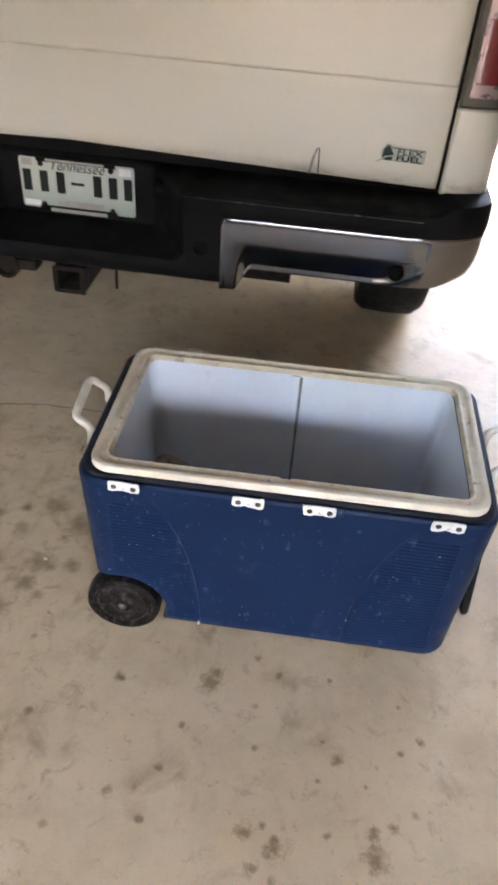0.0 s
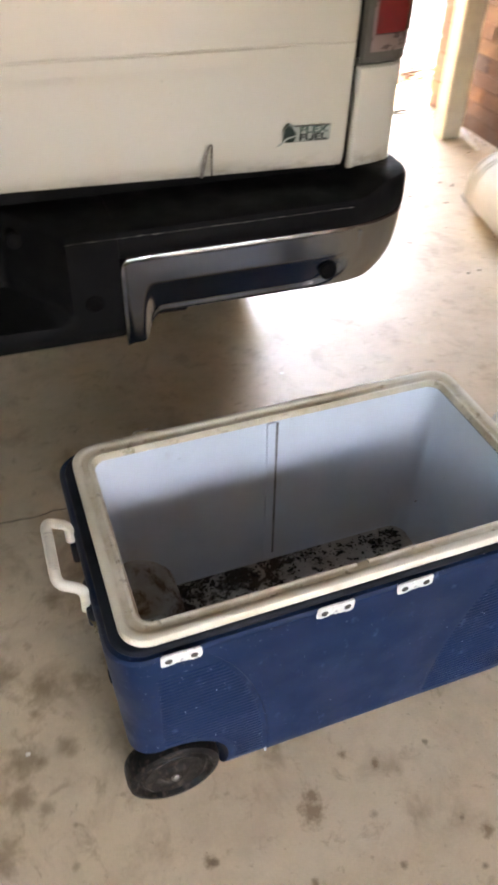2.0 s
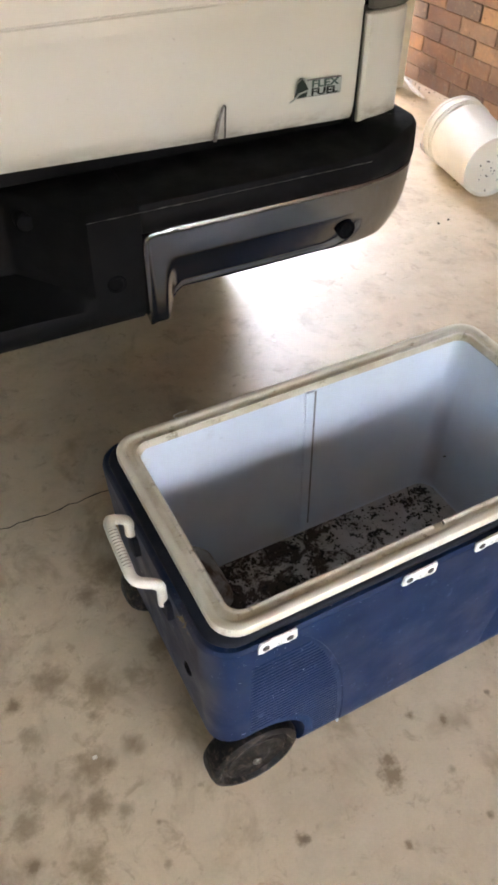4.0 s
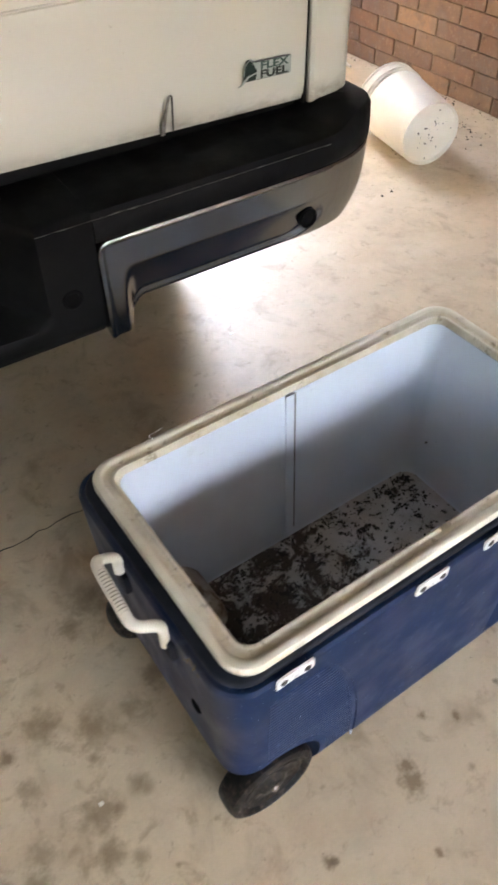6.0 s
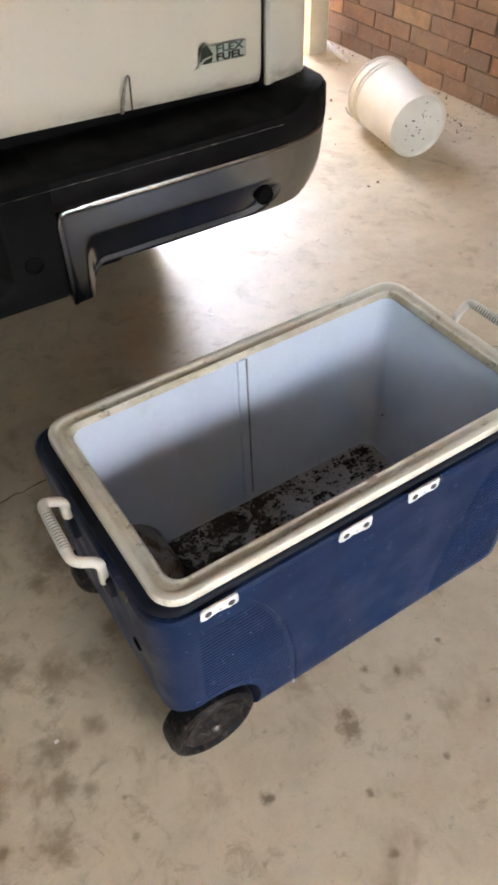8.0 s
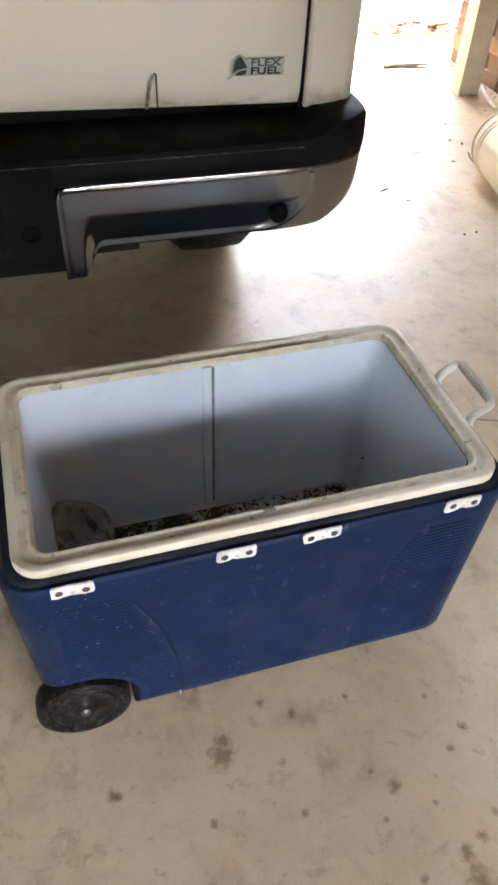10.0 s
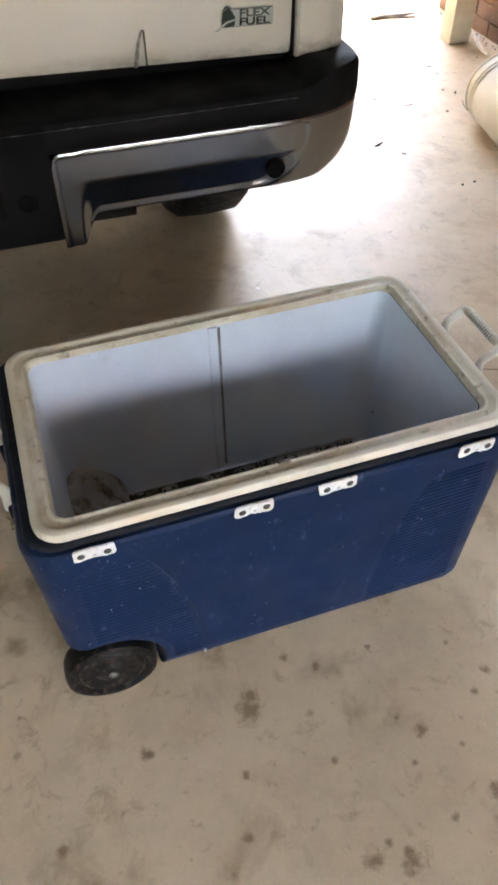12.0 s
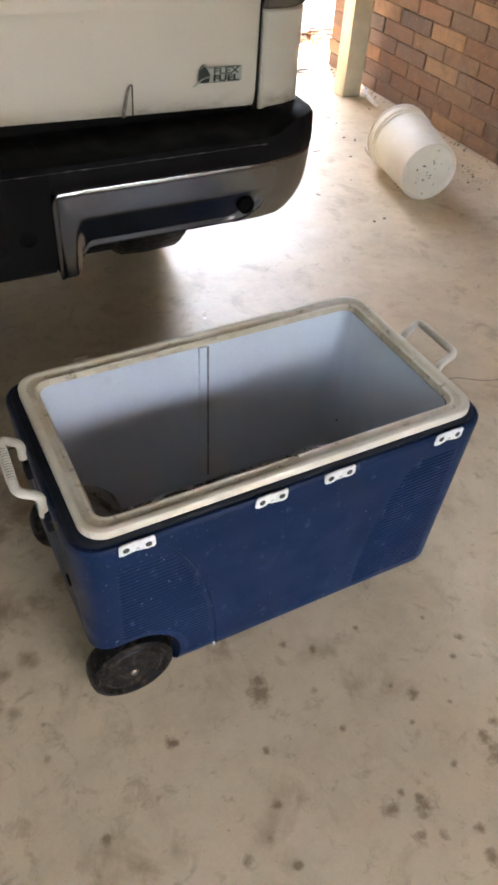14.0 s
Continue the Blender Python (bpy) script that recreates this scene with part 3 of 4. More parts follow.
def hook_strap():
    """The loop's broad leg, a flat strip that leans on the tailgate."""
    rings = []
    for x, y, z, w in ((0.572, 1.9020, 0.816, 0.0036), (0.575, 1.8985, 0.836, 0.0034), (0.5795, 1.8955, 0.858, 0.0028), (0.5845, 1.8935, 0.874, 0.0020), (0.588, 1.8930, 0.8785, 0.0014)):
        rings.append([(x - w, y, z), (x + w, y, z), (x + w, y + 0.0014, z), (x - w, y + 0.0014, z)])
    return loft(rings, True, True)


def hook_wire():
    return tube(bent([(0.5865, 1.8938, 0.8775), (0.590, 1.894, 0.876), (0.591, 1.898, 0.850), (0.592, 1.9025, 0.818)], 0.004), 0.0016, 6)


hook = part("wire_loop", hook_wire(), SCREW, tailgate, "thin bent wire loop")
part("strap", hook_strap(), STEEL, hook, "pale flat strap")

badge = part("badge", prism(rounded(0.0355, 0.0132, 0.002, 0.0, 0.0, 2), 0.0, 0.0025, 0.0006), BADGE_CHROME, tailgate, "chrome and green badge")
badge.matrix_local = Matrix.Translation((0.782, 1.9045, 0.878)) @ pose(0, 0, 0, 0, 1.0) @ FACING @ Matrix.Diagonal((1.2, 1.1, 1.0, 1.0))
part("pale_field", prism(rounded(0.034, 0.0118, 0.001, 0.001, 0.0, 2), 0.0025, 0.0032), BADGE_SILVER, badge)
lettering("lettering", "FLEX", 0.0150, Matrix.Translation((0.006, 0.0060, 0.0036)) @ Matrix.Scale(1.45, 4, (1, 0, 0)), BADGE_GREEN, badge, label="green letters", bold=0.0004)
lettering("lettering", "FUEL", 0.0150, Matrix.Translation((0.006, -0.0062, 0.0036)) @ Matrix.Scale(1.45, 4, (1, 0, 0)), INK, badge, label="black letters", bold=0.0004)
part("leaf_emblem", prism([(-0.044, -0.012), (-0.036, -0.013), (-0.024, -0.012), (-0.021, 0.000), (-0.027, 0.010), (-0.036, 0.0185), (-0.041, 0.012), (-0.043, 0.0)], 0.0, 0.004, 0.001), EMBLEM_GREEN, badge, "dark green leaf-shaped emblem")
part("emblem_road", prism([(-0.055, -0.0175), (-0.048, -0.0165), (-0.036, -0.0062), (-0.021, -0.0022), (-0.022, -0.0008), (-0.038, -0.0042), (-0.047, -0.012)], 0.004, 0.0052), BADGE_SILVER, badge)
part("emblem_edge", tube([(-0.045, -0.004, 0.004), (-0.043, 0.010, 0.004), (-0.034, 0.0185, 0.004), (-0.026, 0.012, 0.004)], 0.0011, 6), BADGE_SILVER, badge)


# The rear corner of the box beside the tailgate, in plan from the seam to the side.
CORNER = [(0.872, 1.975), (0.871, 1.922), (0.873, 1.912), (0.879, 1.907), (0.889, 1.9072), (0.894, 1.9074), (0.905, 1.908), (0.935, 1.912), (0.955, 1.919), (0.971, 1.932), (0.981, 1.950), (0.986, 1.975), (0.989, 2.02), (0.990, 2.10)]


def corner_skin(z0, z1, out=0.0, first=0, last=None, roll=0.004):
    pts = CORNER[first:last]
    rings = []
    for z, o in ((z0, -roll - 0.02), (z0, -roll), (z0 + roll, 0.0), (z1 - roll, 0.0), (z1, -roll), (z1, -roll - 0.02)):
        ring = []
        for i, (x, y) in enumerate(pts):
            a, b = pts[max(0, i - 1)], pts[min(len(pts) - 1, i + 1)]
            t = Vector((b[0] - a[0], b[1] - a[1])).normalized()
            n = Vector((t.y, -t.x))
            ring.append((x + n.x * (o + out), y + n.y * (o + out), z))
        rings.append(ring)
    return loft(rings, closed=False)


def side_panel():
    """The box's side with its wheel opening, as an outline in y and z, 3 cm thick."""
    arch = [(2.92 + 0.46 * math.cos(radians(a)), 0.40 + 0.46 * math.sin(radians(a))) for a in range(168, 11, -12)]
    outline = [(2.10, 0.79), (2.12, 0.51), (2.43, 0.50)] + arch + [(3.40, 0.50), (3.96, 0.50), (3.96, 1.36), (2.10, 1.36)]
    bm = bmesh.new()
    inner = [bm.verts.new((0.955, y, z)) for y, z in outline]
    outer = [bm.verts.new((0.990, y, z)) for y, z in outline]
    bm.faces.new(inner)
    bm.faces.new(list(reversed(outer)))
    for i in range(len(outline)):
        j = (i + 1) % len(outline)
        bm.faces.new((inner[i], inner[j], outer[j], outer[i]))
    return bm


for side in (1, -1):
    flip = (lambda bm: bm) if side > 0 else mirrored
    corner = part("corner_panel", flip(corner_skin(0.785, 0.985)), PAINT, truck)
    part("side_panel", flip(side_panel()), PAINT, truck)
    # Added black panel, out of view, to cut light bouncing off the box side.
    part("bounce_blocker", flip(box(0.925, 0.951, 2.06, 3.95, 0.51, 0.815, 0.004)), BLACK_PLASTIC, truck, "added unseen black panel that cuts bounced light")
    lamp = part("tail_lamp", flip(corner_skin(0.988, 1.40, 0.003, 2)), LAMP_FRAME, truck, "red tail lamp in a grey surround")
    part("reflector", flip(corner_skin(1.006, 1.375, 0.005, 4, 12)), REFLECTOR, lamp, "clear pinkish reflector band")
    for z0, z1 in ((1.034, 1.158), (1.25, 1.365)):
        part("red_lens", flip(corner_skin(z0, z1, 0.0075, 5, 11)), RED_LENS, lamp, "red plastic lens")
    part("inner_wall", flip(box(0.74, 0.955, 1.99, 3.96, 0.82, 1.36, 0.01)), BLACK_PLASTIC, truck)
part("bed_floor", box(-0.74, 0.74, 1.96, 3.96, 0.80, 0.84), BLACK_PLASTIC, truck)


# Black strip put in the gap under the tailgate to stand for its shade.
part("gap_shade", box(-0.86, 0.86, 1.935, 2.03, 0.7915, 0.88, 0.003), BLACK_PLASTIC, truck)
# Black strips fill the tailgate's side seams, painting the shade inside them.
for x in (-0.868, 0.868):
    part("seam_shade", box(x - 0.0036, x + 0.0036, 1.9175, 1.958, 0.79, 1.36, 0.001), BLACK_PLASTIC, truck)


def bumper_plan(count=12):
    """The bumper's front line in plan on one side: points and outward normals, from the chrome's inner end round to the side."""
    pts = []
    for i in range(10):
        pts.append((0.390 + 0.40 * i / 9, 1.797 + 0.004 * (i / 9) ** 2))
    for i in range(1, count + 1):
        a = radians(86 * i / count)
        pts.append((0.79 + 0.206 * math.sin(a), 1.801 + 0.105 * (1 - math.cos(a))))
    pts += [(0.997, 1.94), (0.997, 2.00), (0.997, 2.05)]
    normals = []
    for i in range(len(pts)):
        a, b = pts[max(0, i - 1)], pts[min(len(pts) - 1, i + 1)]
        t = Vector((b[0] - a[0], b[1] - a[1])).normalized()
        normals.append(Vector((t.y, -t.x)))
    return pts, normals


def denser(pts, normals, step):
    """The same line in even short steps."""
    out, nrm, run = [], [], []
    for a, b in zip(pts, pts[1:]):
        run.append((Vector(b) - Vector(a)).length)
    total = sum(run)
    n = int(total / step)
    for k in range(n + 1):
        d, i = total * k / n, 0
        while i < len(run) - 1 and d > run[i]:
            d -= run[i]
            i += 1
        f = min(1.0, d / run[i])
        out.append(tuple(Vector(pts[i]).lerp(Vector(pts[i + 1]), f)))
        nrm.append(normals[i].lerp(normals[i + 1], f).normalized())
    return out, nrm


CHROME_TOP, CREASE, LEAN_UP = 0.733, 0.677, -0.012


def chrome_face():
    """The pressed chrome cheek: a rolled edge, a grey upper panel that leans back, a crease, a lower panel that runs in underneath, and a plain convex end."""
    pts, normals = denser(*bumper_plan(), 0.004)
    rings = []
    levels = [i / 52 for i in range(53)]
    for (x, y), n in zip(pts, normals):
        low = 0.602 - 0.050 * (1 - smoothstep(0.422, 0.466, x)) + 0.022 * smoothstep(0.89, 0.985, x)
        top = CHROME_TOP
        if x < 0.412:
            top -= 0.022 * (1 - math.sqrt(max(0.0, 1 - ((0.412 - x) / 0.022) ** 2)))
        edge = 0.12 * max(0.0, 0.3965 - x) + 0.3 * max(0.0, 0.3925 - x)
        ring = []
        for v in levels:
            z = low + (top - low) * v
            # The end of the hollow: upright above the crease, curving in below it.
            end_x = 0.868 - 0.055 * max(0.0, (CREASE - z) / 0.065) ** 2 - 0.016 * smoothstep(0.022, 0.006, top - z) ** 2
            hollow = 1 - smoothstep(end_x - 0.005 - 0.055 * smoothstep(0.0, 0.02, CREASE - z), end_x + 0.004, x)
            from_top = top - z
            roll = 0.38 * max(0.0, 0.0065 - from_top) + 0.005 * max(0.0, 1 - from_top / 0.0025) ** 2
            lip = smoothstep(0.007, 0.012, from_top) * smoothstep(0.394, 0.404, x)
            upper = 0.0045 + LEAN_UP * max(0.0, z - CREASE)
            inside = smoothstep(0.424, 0.452, x)
            below = max(0.0, CREASE - z)
            # The ridge of the crease turns over a few millimetres.
            under = 0.29 * inside * below * below / (below + 0.006)
            foot = 0.0045 * smoothstep(0.018, 0.0, z - low)
            sunk = lip * (upper + under) - foot * inside
            cheek = 0.010 * (1 - v) ** 1.3 + 0.05 * max(0.0, 0.40 - v) ** 2
            o = -roll - edge - sunk * hollow - cheek * (1 - hollow)
            ring.append((x + n.x * o, y + n.y * o, z))
        back = [(x - n.x * 0.05, y - n.y * 0.05, top - 0.006), (x - n.x * 0.05, y - n.y * 0.05, low + 0.02)]
        rings.append(ring + back)
    return loft(rings, True, True)


def step_pad():
    """The black tread on top of the bumper, with its drop at the front and a raised end."""
    pts, normals = denser(*bumper_plan(), 0.012)
    rings = []
    for (x, y), n in zip(pts, normals):
        lift = 0.022 * smoothstep(0.86, 0.93, x)
        profile = [(-0.004, 0.730), (0.0005, 0.736), (0.0015, 0.752), (0.0, 0.770 + lift), (-0.006, 0.779 + lift), (-0.016, 0.782 + lift), (-0.05, 0.785 + lift), (-0.118, 0.790 + lift * 0.6), (-0.150, 0.790), (-0.150, 0.730)]
        rings.append([(max(0.36, x + n.x * o), min(2.05, y + n.y * o), z) for o, z in profile])
    return loft(rings, True, True)


def centre_panel():
    """The black middle of the bumper, with the sloping well that holds the plate."""
    rings = []
    for i in range(79):
        x = -0.390 + 0.78 * i / 78
        ring = [(x, 1.93, 0.545), (x, 1.86, 0.545), (x, 1.835, 0.549)]
        for k in range(25):
            z = 0.556 + (0.770 - 0.556) * k / 24
            well = min(1.0, max(0.0, (0.300 - abs(x)) / 0.105)) * smoothstep(0.596, 0.632, z)
            face = 1.797 + 0.022 * (1 - (z - 0.556) / 0.214) + 0.008 * (1 - smoothstep(0.556, 0.575, z))
            ring.append((x, face * (1 - well) + 1.957 * well, z))
        lip = ring[-1][1]
        ring += [(x, lip + 0.006, 0.779), (x, lip + 0.016, 0.783), (x, max(lip + 0.02, 1.96), 0.789), (x, 1.985, 0.785), (x, 1.985, 0.56)]
        rings.append(ring)
    return loft(rings, True, True)


def pale_edge_line():
    """The front edge of the pad: one thin uneven pale line."""
    rng = random.Random(9)
    pts, radii = [], []
    x = 0.30
    while x < 0.84:
        y = 1.797 + (0.004 * max(0.0, (x - 0.39) / 0.40) ** 2)
        pts.append((x, y - 0.0002, 0.7705 + rng.uniform(-0.0004, 0.0004)))
        radii.append(rng.choice((0.00025, 0.0003, 0.0005, 0.0008)))
        x += rng.uniform(0.006, 0.018)
    return tube(pts, radii, 5)


bumper = part("rear_bumper", centre_panel(), BLACK_PLASTIC, truck, "black plastic and chrome step bumper")
for side in (1, -1):
    flip = (lambda bm: bm) if side > 0 else mirrored
    part("step_pad", flip(step_pad()), BLACK_PLASTIC, bumper, "black textured plastic step pad")
    part("chrome_face", flip(chrome_face()), CHROME, bumper, "dull chrome bumper cheek")
    part("sensor", flip(lathe([(0.0185, 0.012), (0.0185, -0.002), (0.0168, -0.0036), (0.0118, -0.0028), (0.0112, -0.0015), (0.0, -0.0015)], "y", 28, (0.803, 1.8085, 0.641))), SENSOR_BLACK, bumper, "round black parking sensor")
    part("sensor", flip(lathe([(0.0175, 0.010), (0.0175, -0.001), (0.0158, -0.0025), (0.0122, -0.0018), (0.0115, 0.0), (0.0, 0.0)], "y", 28, (0.339, 1.809, 0.644))), SENSOR_BLACK, bumper, "round black parking sensor")
part("pale_edge_line", pale_edge_line(), PALE_EDGE, bumper, "thin pale line on the front edge")
part("lock_cap", lathe([(0.016, 0.02), (0.016, -0.004), (0.013, -0.007), (0.009, -0.004), (0.0, -0.004)], "y", 24, (0.222, 1.905, 0.742)), BLACK_PLASTIC, bumper)

plate = part("licence_plate", turned(prism(rounded(0.146, 0.0625, 0.006, 0.0, 0.702, 3), 0.0, 0.0025, 0.0006), Matrix.Translation((0, 1.951, 0)) @ FACING), PLATE, truck, "pale green and white licence plate")
PLATE_Y = 1.9475


def plate_bar(name, x0, x1, z0, z1, material):
    part(name, box(x0, x1, PLATE_Y - 0.0006, PLATE_Y + 0.0012, z0, z1, 0.0004, 1), material, plate)


for x in (-0.128, -0.085, -0.042, 0.052, 0.092, 0.130):
    plate_bar("number_bar", x - 0.0105, x + 0.0105, 0.682, 0.735, INK)
plate_bar("dash_bar", -0.016, 0.018, 0.706, 0.713, INK)
plate_bar("foot_bar", -0.055, 0.066, 0.648, 0.664, CLEAR_LENS)
plate_bar("sticker", 0.108, 0.139, 0.742, 0.760, PALE_INK)
plate_bar("sticker", -0.139, -0.112, 0.745, 0.761, CLEAR_LENS)
plate_bar("sticker", -0.141, -0.100, 0.644, 0.658, PALE_INK)
lettering("lettering", "Tennessee", 0.033, Matrix.Translation((0.0, PLATE_Y - 0.001, 0.750)) @ FACING, INK, plate, 0.0004, 0.35)


for z0, z1, bars in ((0.630, 0.648, (-0.072, 0.074, 0.6345, 0.6435)), (0.758, 0.770, (-0.075, 0.072, 0.7605, 0.7665))):
    holder = part("plate_frame", box(-0.10, 0.10, 1.9435, 1.9475, z0, z1, 0.001), BLACK_PLASTIC, plate, "black dealer frame strip")
    part("lettering_bar", box(bars[0], bars[1], 1.9428, 1.9440, bars[2], bars[3]), CLEAR_LENS, holder)
for x, z in ((-0.09, 0.752), (0.088, 0.752), (-0.09, 0.650), (0.088, 0.650)):
    part("screw", lathe([(0.007, 0.004), (0.007, -0.001), (0.004, -0.0025), (0.0, -0.0025)], "y", 14, (x, 1.9465, z)), IRON, plate)

# Tow hitch under the bumper.
hitch = part("tow_hitch", tube([(-0.55, 1.99, 0.53), (0.55, 1.99, 0.53)], 0.035, 12), IRON, truck, "black steel tow hitch")


def receiver():
    outer, inner = rounded(0.042, 0.037, 0.008, -0.025, 0.471, 3), rounded(0.030, 0.026, 0.004, -0.025, 0.471, 3)
    rings = [[(x, 2.10, z) for x, z in outer], [(x, 1.90, z) for x, z in outer], [(x, 1.893, z) for x, z in rounded(0.044, 0.039, 0.008, -0.025, 0.471, 3)], [(x, 1.893, z) for x, z in inner], [(x, 2.08, z) for x, z in inner]]
    return loft(rings, True, True)


part("receiver", receiver(), IRON, hitch, "square black receiver tube")
part("chain_plate", box(-0.075, 0.155, 1.93, 1.945, 0.497, 0.512, 0.003), IRON, hitch)
part("hitch_pin", tube(bent([(0.097, 1.935, 0.51), (0.097, 1.92, 0.505), (0.097, 1.915, 0.452)], 0.006), 0.004, 8), IRON, hitch)
part("trailer_socket", lathe([(0.034, 0.06), (0.036, 0.0), (0.036, -0.02), (0.028, -0.022), (0.024, -0.01), (0.0, -0.01)], "y", 20, (-0.19, 1.90, 0.498)), IRON, hitch, "round black trailer socket")
part("socket_bracket", box(-0.165, -0.11, 1.885, 1.94, 0.487, 0.515, 0.006), IRON, hitch)

# Chassis, cab and wheels, which stand beyond the camera's view but shade the floor.
for x in (-0.42, 0.42):
    part("frame_rail", box(x - 0.04, x + 0.04, 2.0, 6.9, 0.52, 0.66, 0.01), IRON, truck)
# Spare wheel and tank are unseen, added to block light under the truck.
part("added_spare_wheel", turned(lathe([(0.0, -0.06), (0.20, -0.07), (0.24, -0.10), (0.33, -0.11), (0.365, -0.08), (0.37, 0.0), (0.365, 0.08), (0.33, 0.11), (0.24, 0.10), (0.20, 0.07), (0.0, 0.06)], "z", 36), pose(0, 2.42, 0.60)), RUBBER, truck, "added unseen spare wheel slung under the bed")
part("added_fuel_tank", box(-0.36, 0.02, 3.75, 4.9, 0.36, 0.60, 0.05), IRON, truck)
part("rear_axle", tube([(-0.75, 2.92, 0.40), (-0.12, 2.92, 0.40), (-0.1, 2.92, 0.40), (0.1, 2.92, 0.40), (0.12, 2.92, 0.40), (0.75, 2.92, 0.40)], [0.045, 0.045, 0.14, 0.14, 0.045, 0.045], 14), IRON, truck)


def cab_body():
    arch = [(6.35 + 0.45 * math.cos(radians(a)), 0.40 + 0.45 * math.sin(radians(a))) for a in range(12, 169, 12)]
    side = [(4.0, 0.42), (4.0, 1.18), (4.10, 1.75), (4.22, 1.86), (5.05, 1.86), (5.18, 1.80), (5.62, 1.28), (6.85, 1.16), (7.10, 1.02), (7.12, 0.52), (6.82, 0.48)] + arch + [(5.88, 0.42)]
    rings = []
    for x in (-0.99, -0.96, 0.96, 0.99):
        lean = 0.0 if abs(x) < 0.97 else 0.03
        rings.append([(x * (1 - 0.16 * smoothstep(1.2, 1.85, z)), y + (lean if y < 4.5 else -lean), z - (lean if z > 1.2 else 0)) for y, z in side])
    return loft(rings, True, True)


cab = part("cab", cab_body(), PAINT, truck, "white pickup cab")
part("rear_window", turned(box(-0.62, 0.62, -0.006, 0.006, 1.30, 1.70, 0.004), pose(0, 4.028, 0, 0, 0, 0)), GLASS_DARK, cab)
for side in (1, -1):
    part("side_window", box(*sorted((side * 0.86, side * 0.955)), 4.25, 5.30, 1.26, 1.66, 0.01), GLASS_DARK, cab)


def wheel_tyre():
    return lathe([(0.22, -0.10), (0.30, -0.125), (0.37, -0.12), (0.395, -0.09), (0.40, 0.0), (0.395, 0.09), (0.37, 0.12), (0.30, 0.125), (0.22, 0.10)], "x", 40)


for x in (-0.885, 0.885):
    for y in (2.91, 6.35):
        tyre = part("wheel", wheel_tyre(), RUBBER, truck, "black tyre on a steel rim")
        tyre.location = (x, y, 0.40)
        part("rim", lathe([(0.0, 0.04), (0.06, 0.05), (0.16, 0.03), (0.215, 0.09), (0.225, 0.10), (0.225, -0.10), (0.0, -0.08)], "x", 28), BADGE_CHROME, tyre)

# ---- the cooler ----
CX, CY = 0.226, 1.412
cooler = thing("wheeled_cooler", pose(CX, CY, 0, 0, -0.5, 1.2), "open scuffed blue wheeled cooler with cream rim and no lid", "cooler")
HUB_X, HUB_Z = -0.327, 0.082


def half_x(z):
    return 0.386 + 0.016 * z / 0.45


def half_y(z):
    return 0.212 + 0.018 * z / 0.45


def cooler_shell():
    rings = []
    for z, inset in ((0.033, 0.034), (0.0335, 0.022), (0.0375, 0.010), (0.046, 0.003), (0.058, 0.0), (0.15, 0.0), (0.25, 0.0), (0.35, 0.0), (0.450, 0.0), (0.455, 0.001), (0.4585, 0.0045), (0.4585, 0.026), (0.30, 0.027), (0.070, 0.030)):
        drop = 0.008 if z < 0.06 else 0.0
        rings.append([(x, y, z - drop * smoothstep(-0.15, 0.35, x)) for x, y in rounded(half_x(z) - inset, half_y(z) - inset, 0.052 - inset * 0.5, n=9)])
    return loft(rings, True, True)


shell = part("body", cooler_shell(), BLUE, cooler, "scuffed blue plastic shell")
arch_tool = lathe([(0.098, -0.3), (0.098, 0.3)], "y", 48, (HUB_X, 0, HUB_Z), (True, True))
cut(shell, [arch_tool, box(-0.60, HUB_X - 0.012, -0.3, 0.3, -0.1, 0.150)])


def gasket_ring():
    rings = []
    for z, inset in ((0.454, 0.030), (0.4575, 0.0105), (0.4605, 0.0098), (0.464, 0.0112), (0.4665, 0.0145), (0.467, 0.03)):
        rings.append([(x, y, z) for x, y in rounded(half_x(0.45) - inset, half_y(0.45) - inset, 0.053 - inset * 0.5, n=9)])
    return loft(rings)


part("gasket", gasket_ring(), NAVY, cooler, "navy-black band under the rim")


def rim_ring():
    """The stepped cream rim: a flat lip, a groove, a second lip and the drop to the liner."""
    rings = []
    for inset, z in ((0.002, 0.464), (0.0, 0.468), (0.0, 0.4785), (0.0013, 0.4818), (0.004, 0.4832), (0.0095, 0.4832), (0.0118, 0.4822), (0.0138, 0.4804), (0.0160, 0.4795), (0.0232, 0.4793),
                     (0.0250, 0.4801), (0.0265, 0.4811), (0.0295, 0.4811), (0.0312, 0.4795), (0.0335, 0.4725), (0.0350, 0.4690), (0.032, 0.466)):
        rings.append([(x, y, z) for x, y in rounded(0.3790 - inset, 0.2130 - inset, 0.042 - inset * 0.55, 0.002, 0.0, n=9)])
    return loft(rings)


rim = part("rim", rim_ring(), RIM, cooler, "cream plastic rim with brown stains")
# A gap in the inner lip where the front divider rail comes up.
cut(rim, [box(-0.0125, 0.0075, -0.1905, -0.165, 0.4745, 0.495)])


def liner_walls():
    rings = []
    for hx, hy, r, z in ((0.344, 0.178, 0.024, 0.4700), (0.342, 0.177, 0.026, 0.45), (0.333, 0.1735, 0.030, 0.26), (0.326, 0.170, 0.034, 0.105), (0.320, 0.164, 0.034, 0.092), (0.312, 0.156, 0.034, 0.088)):
        rings.append([(x, y, z) for x, y in rounded(hx, hy, r, n=9)])
    return loft(rings)


part("liner", liner_walls(), LINER, cooler, "pale blue-grey plastic liner")
floor_pan = part("liner_floor", loft([[(x, y, 0.080) for x, y in rounded(0.320, 0.164, 0.03, n=9)], [(x, y, 0.0905) for x, y in rounded(0.318, 0.162, 0.034, n=9)]], True, True), LINER_FLOOR, cooler, "liner floor caked with brown dirt")


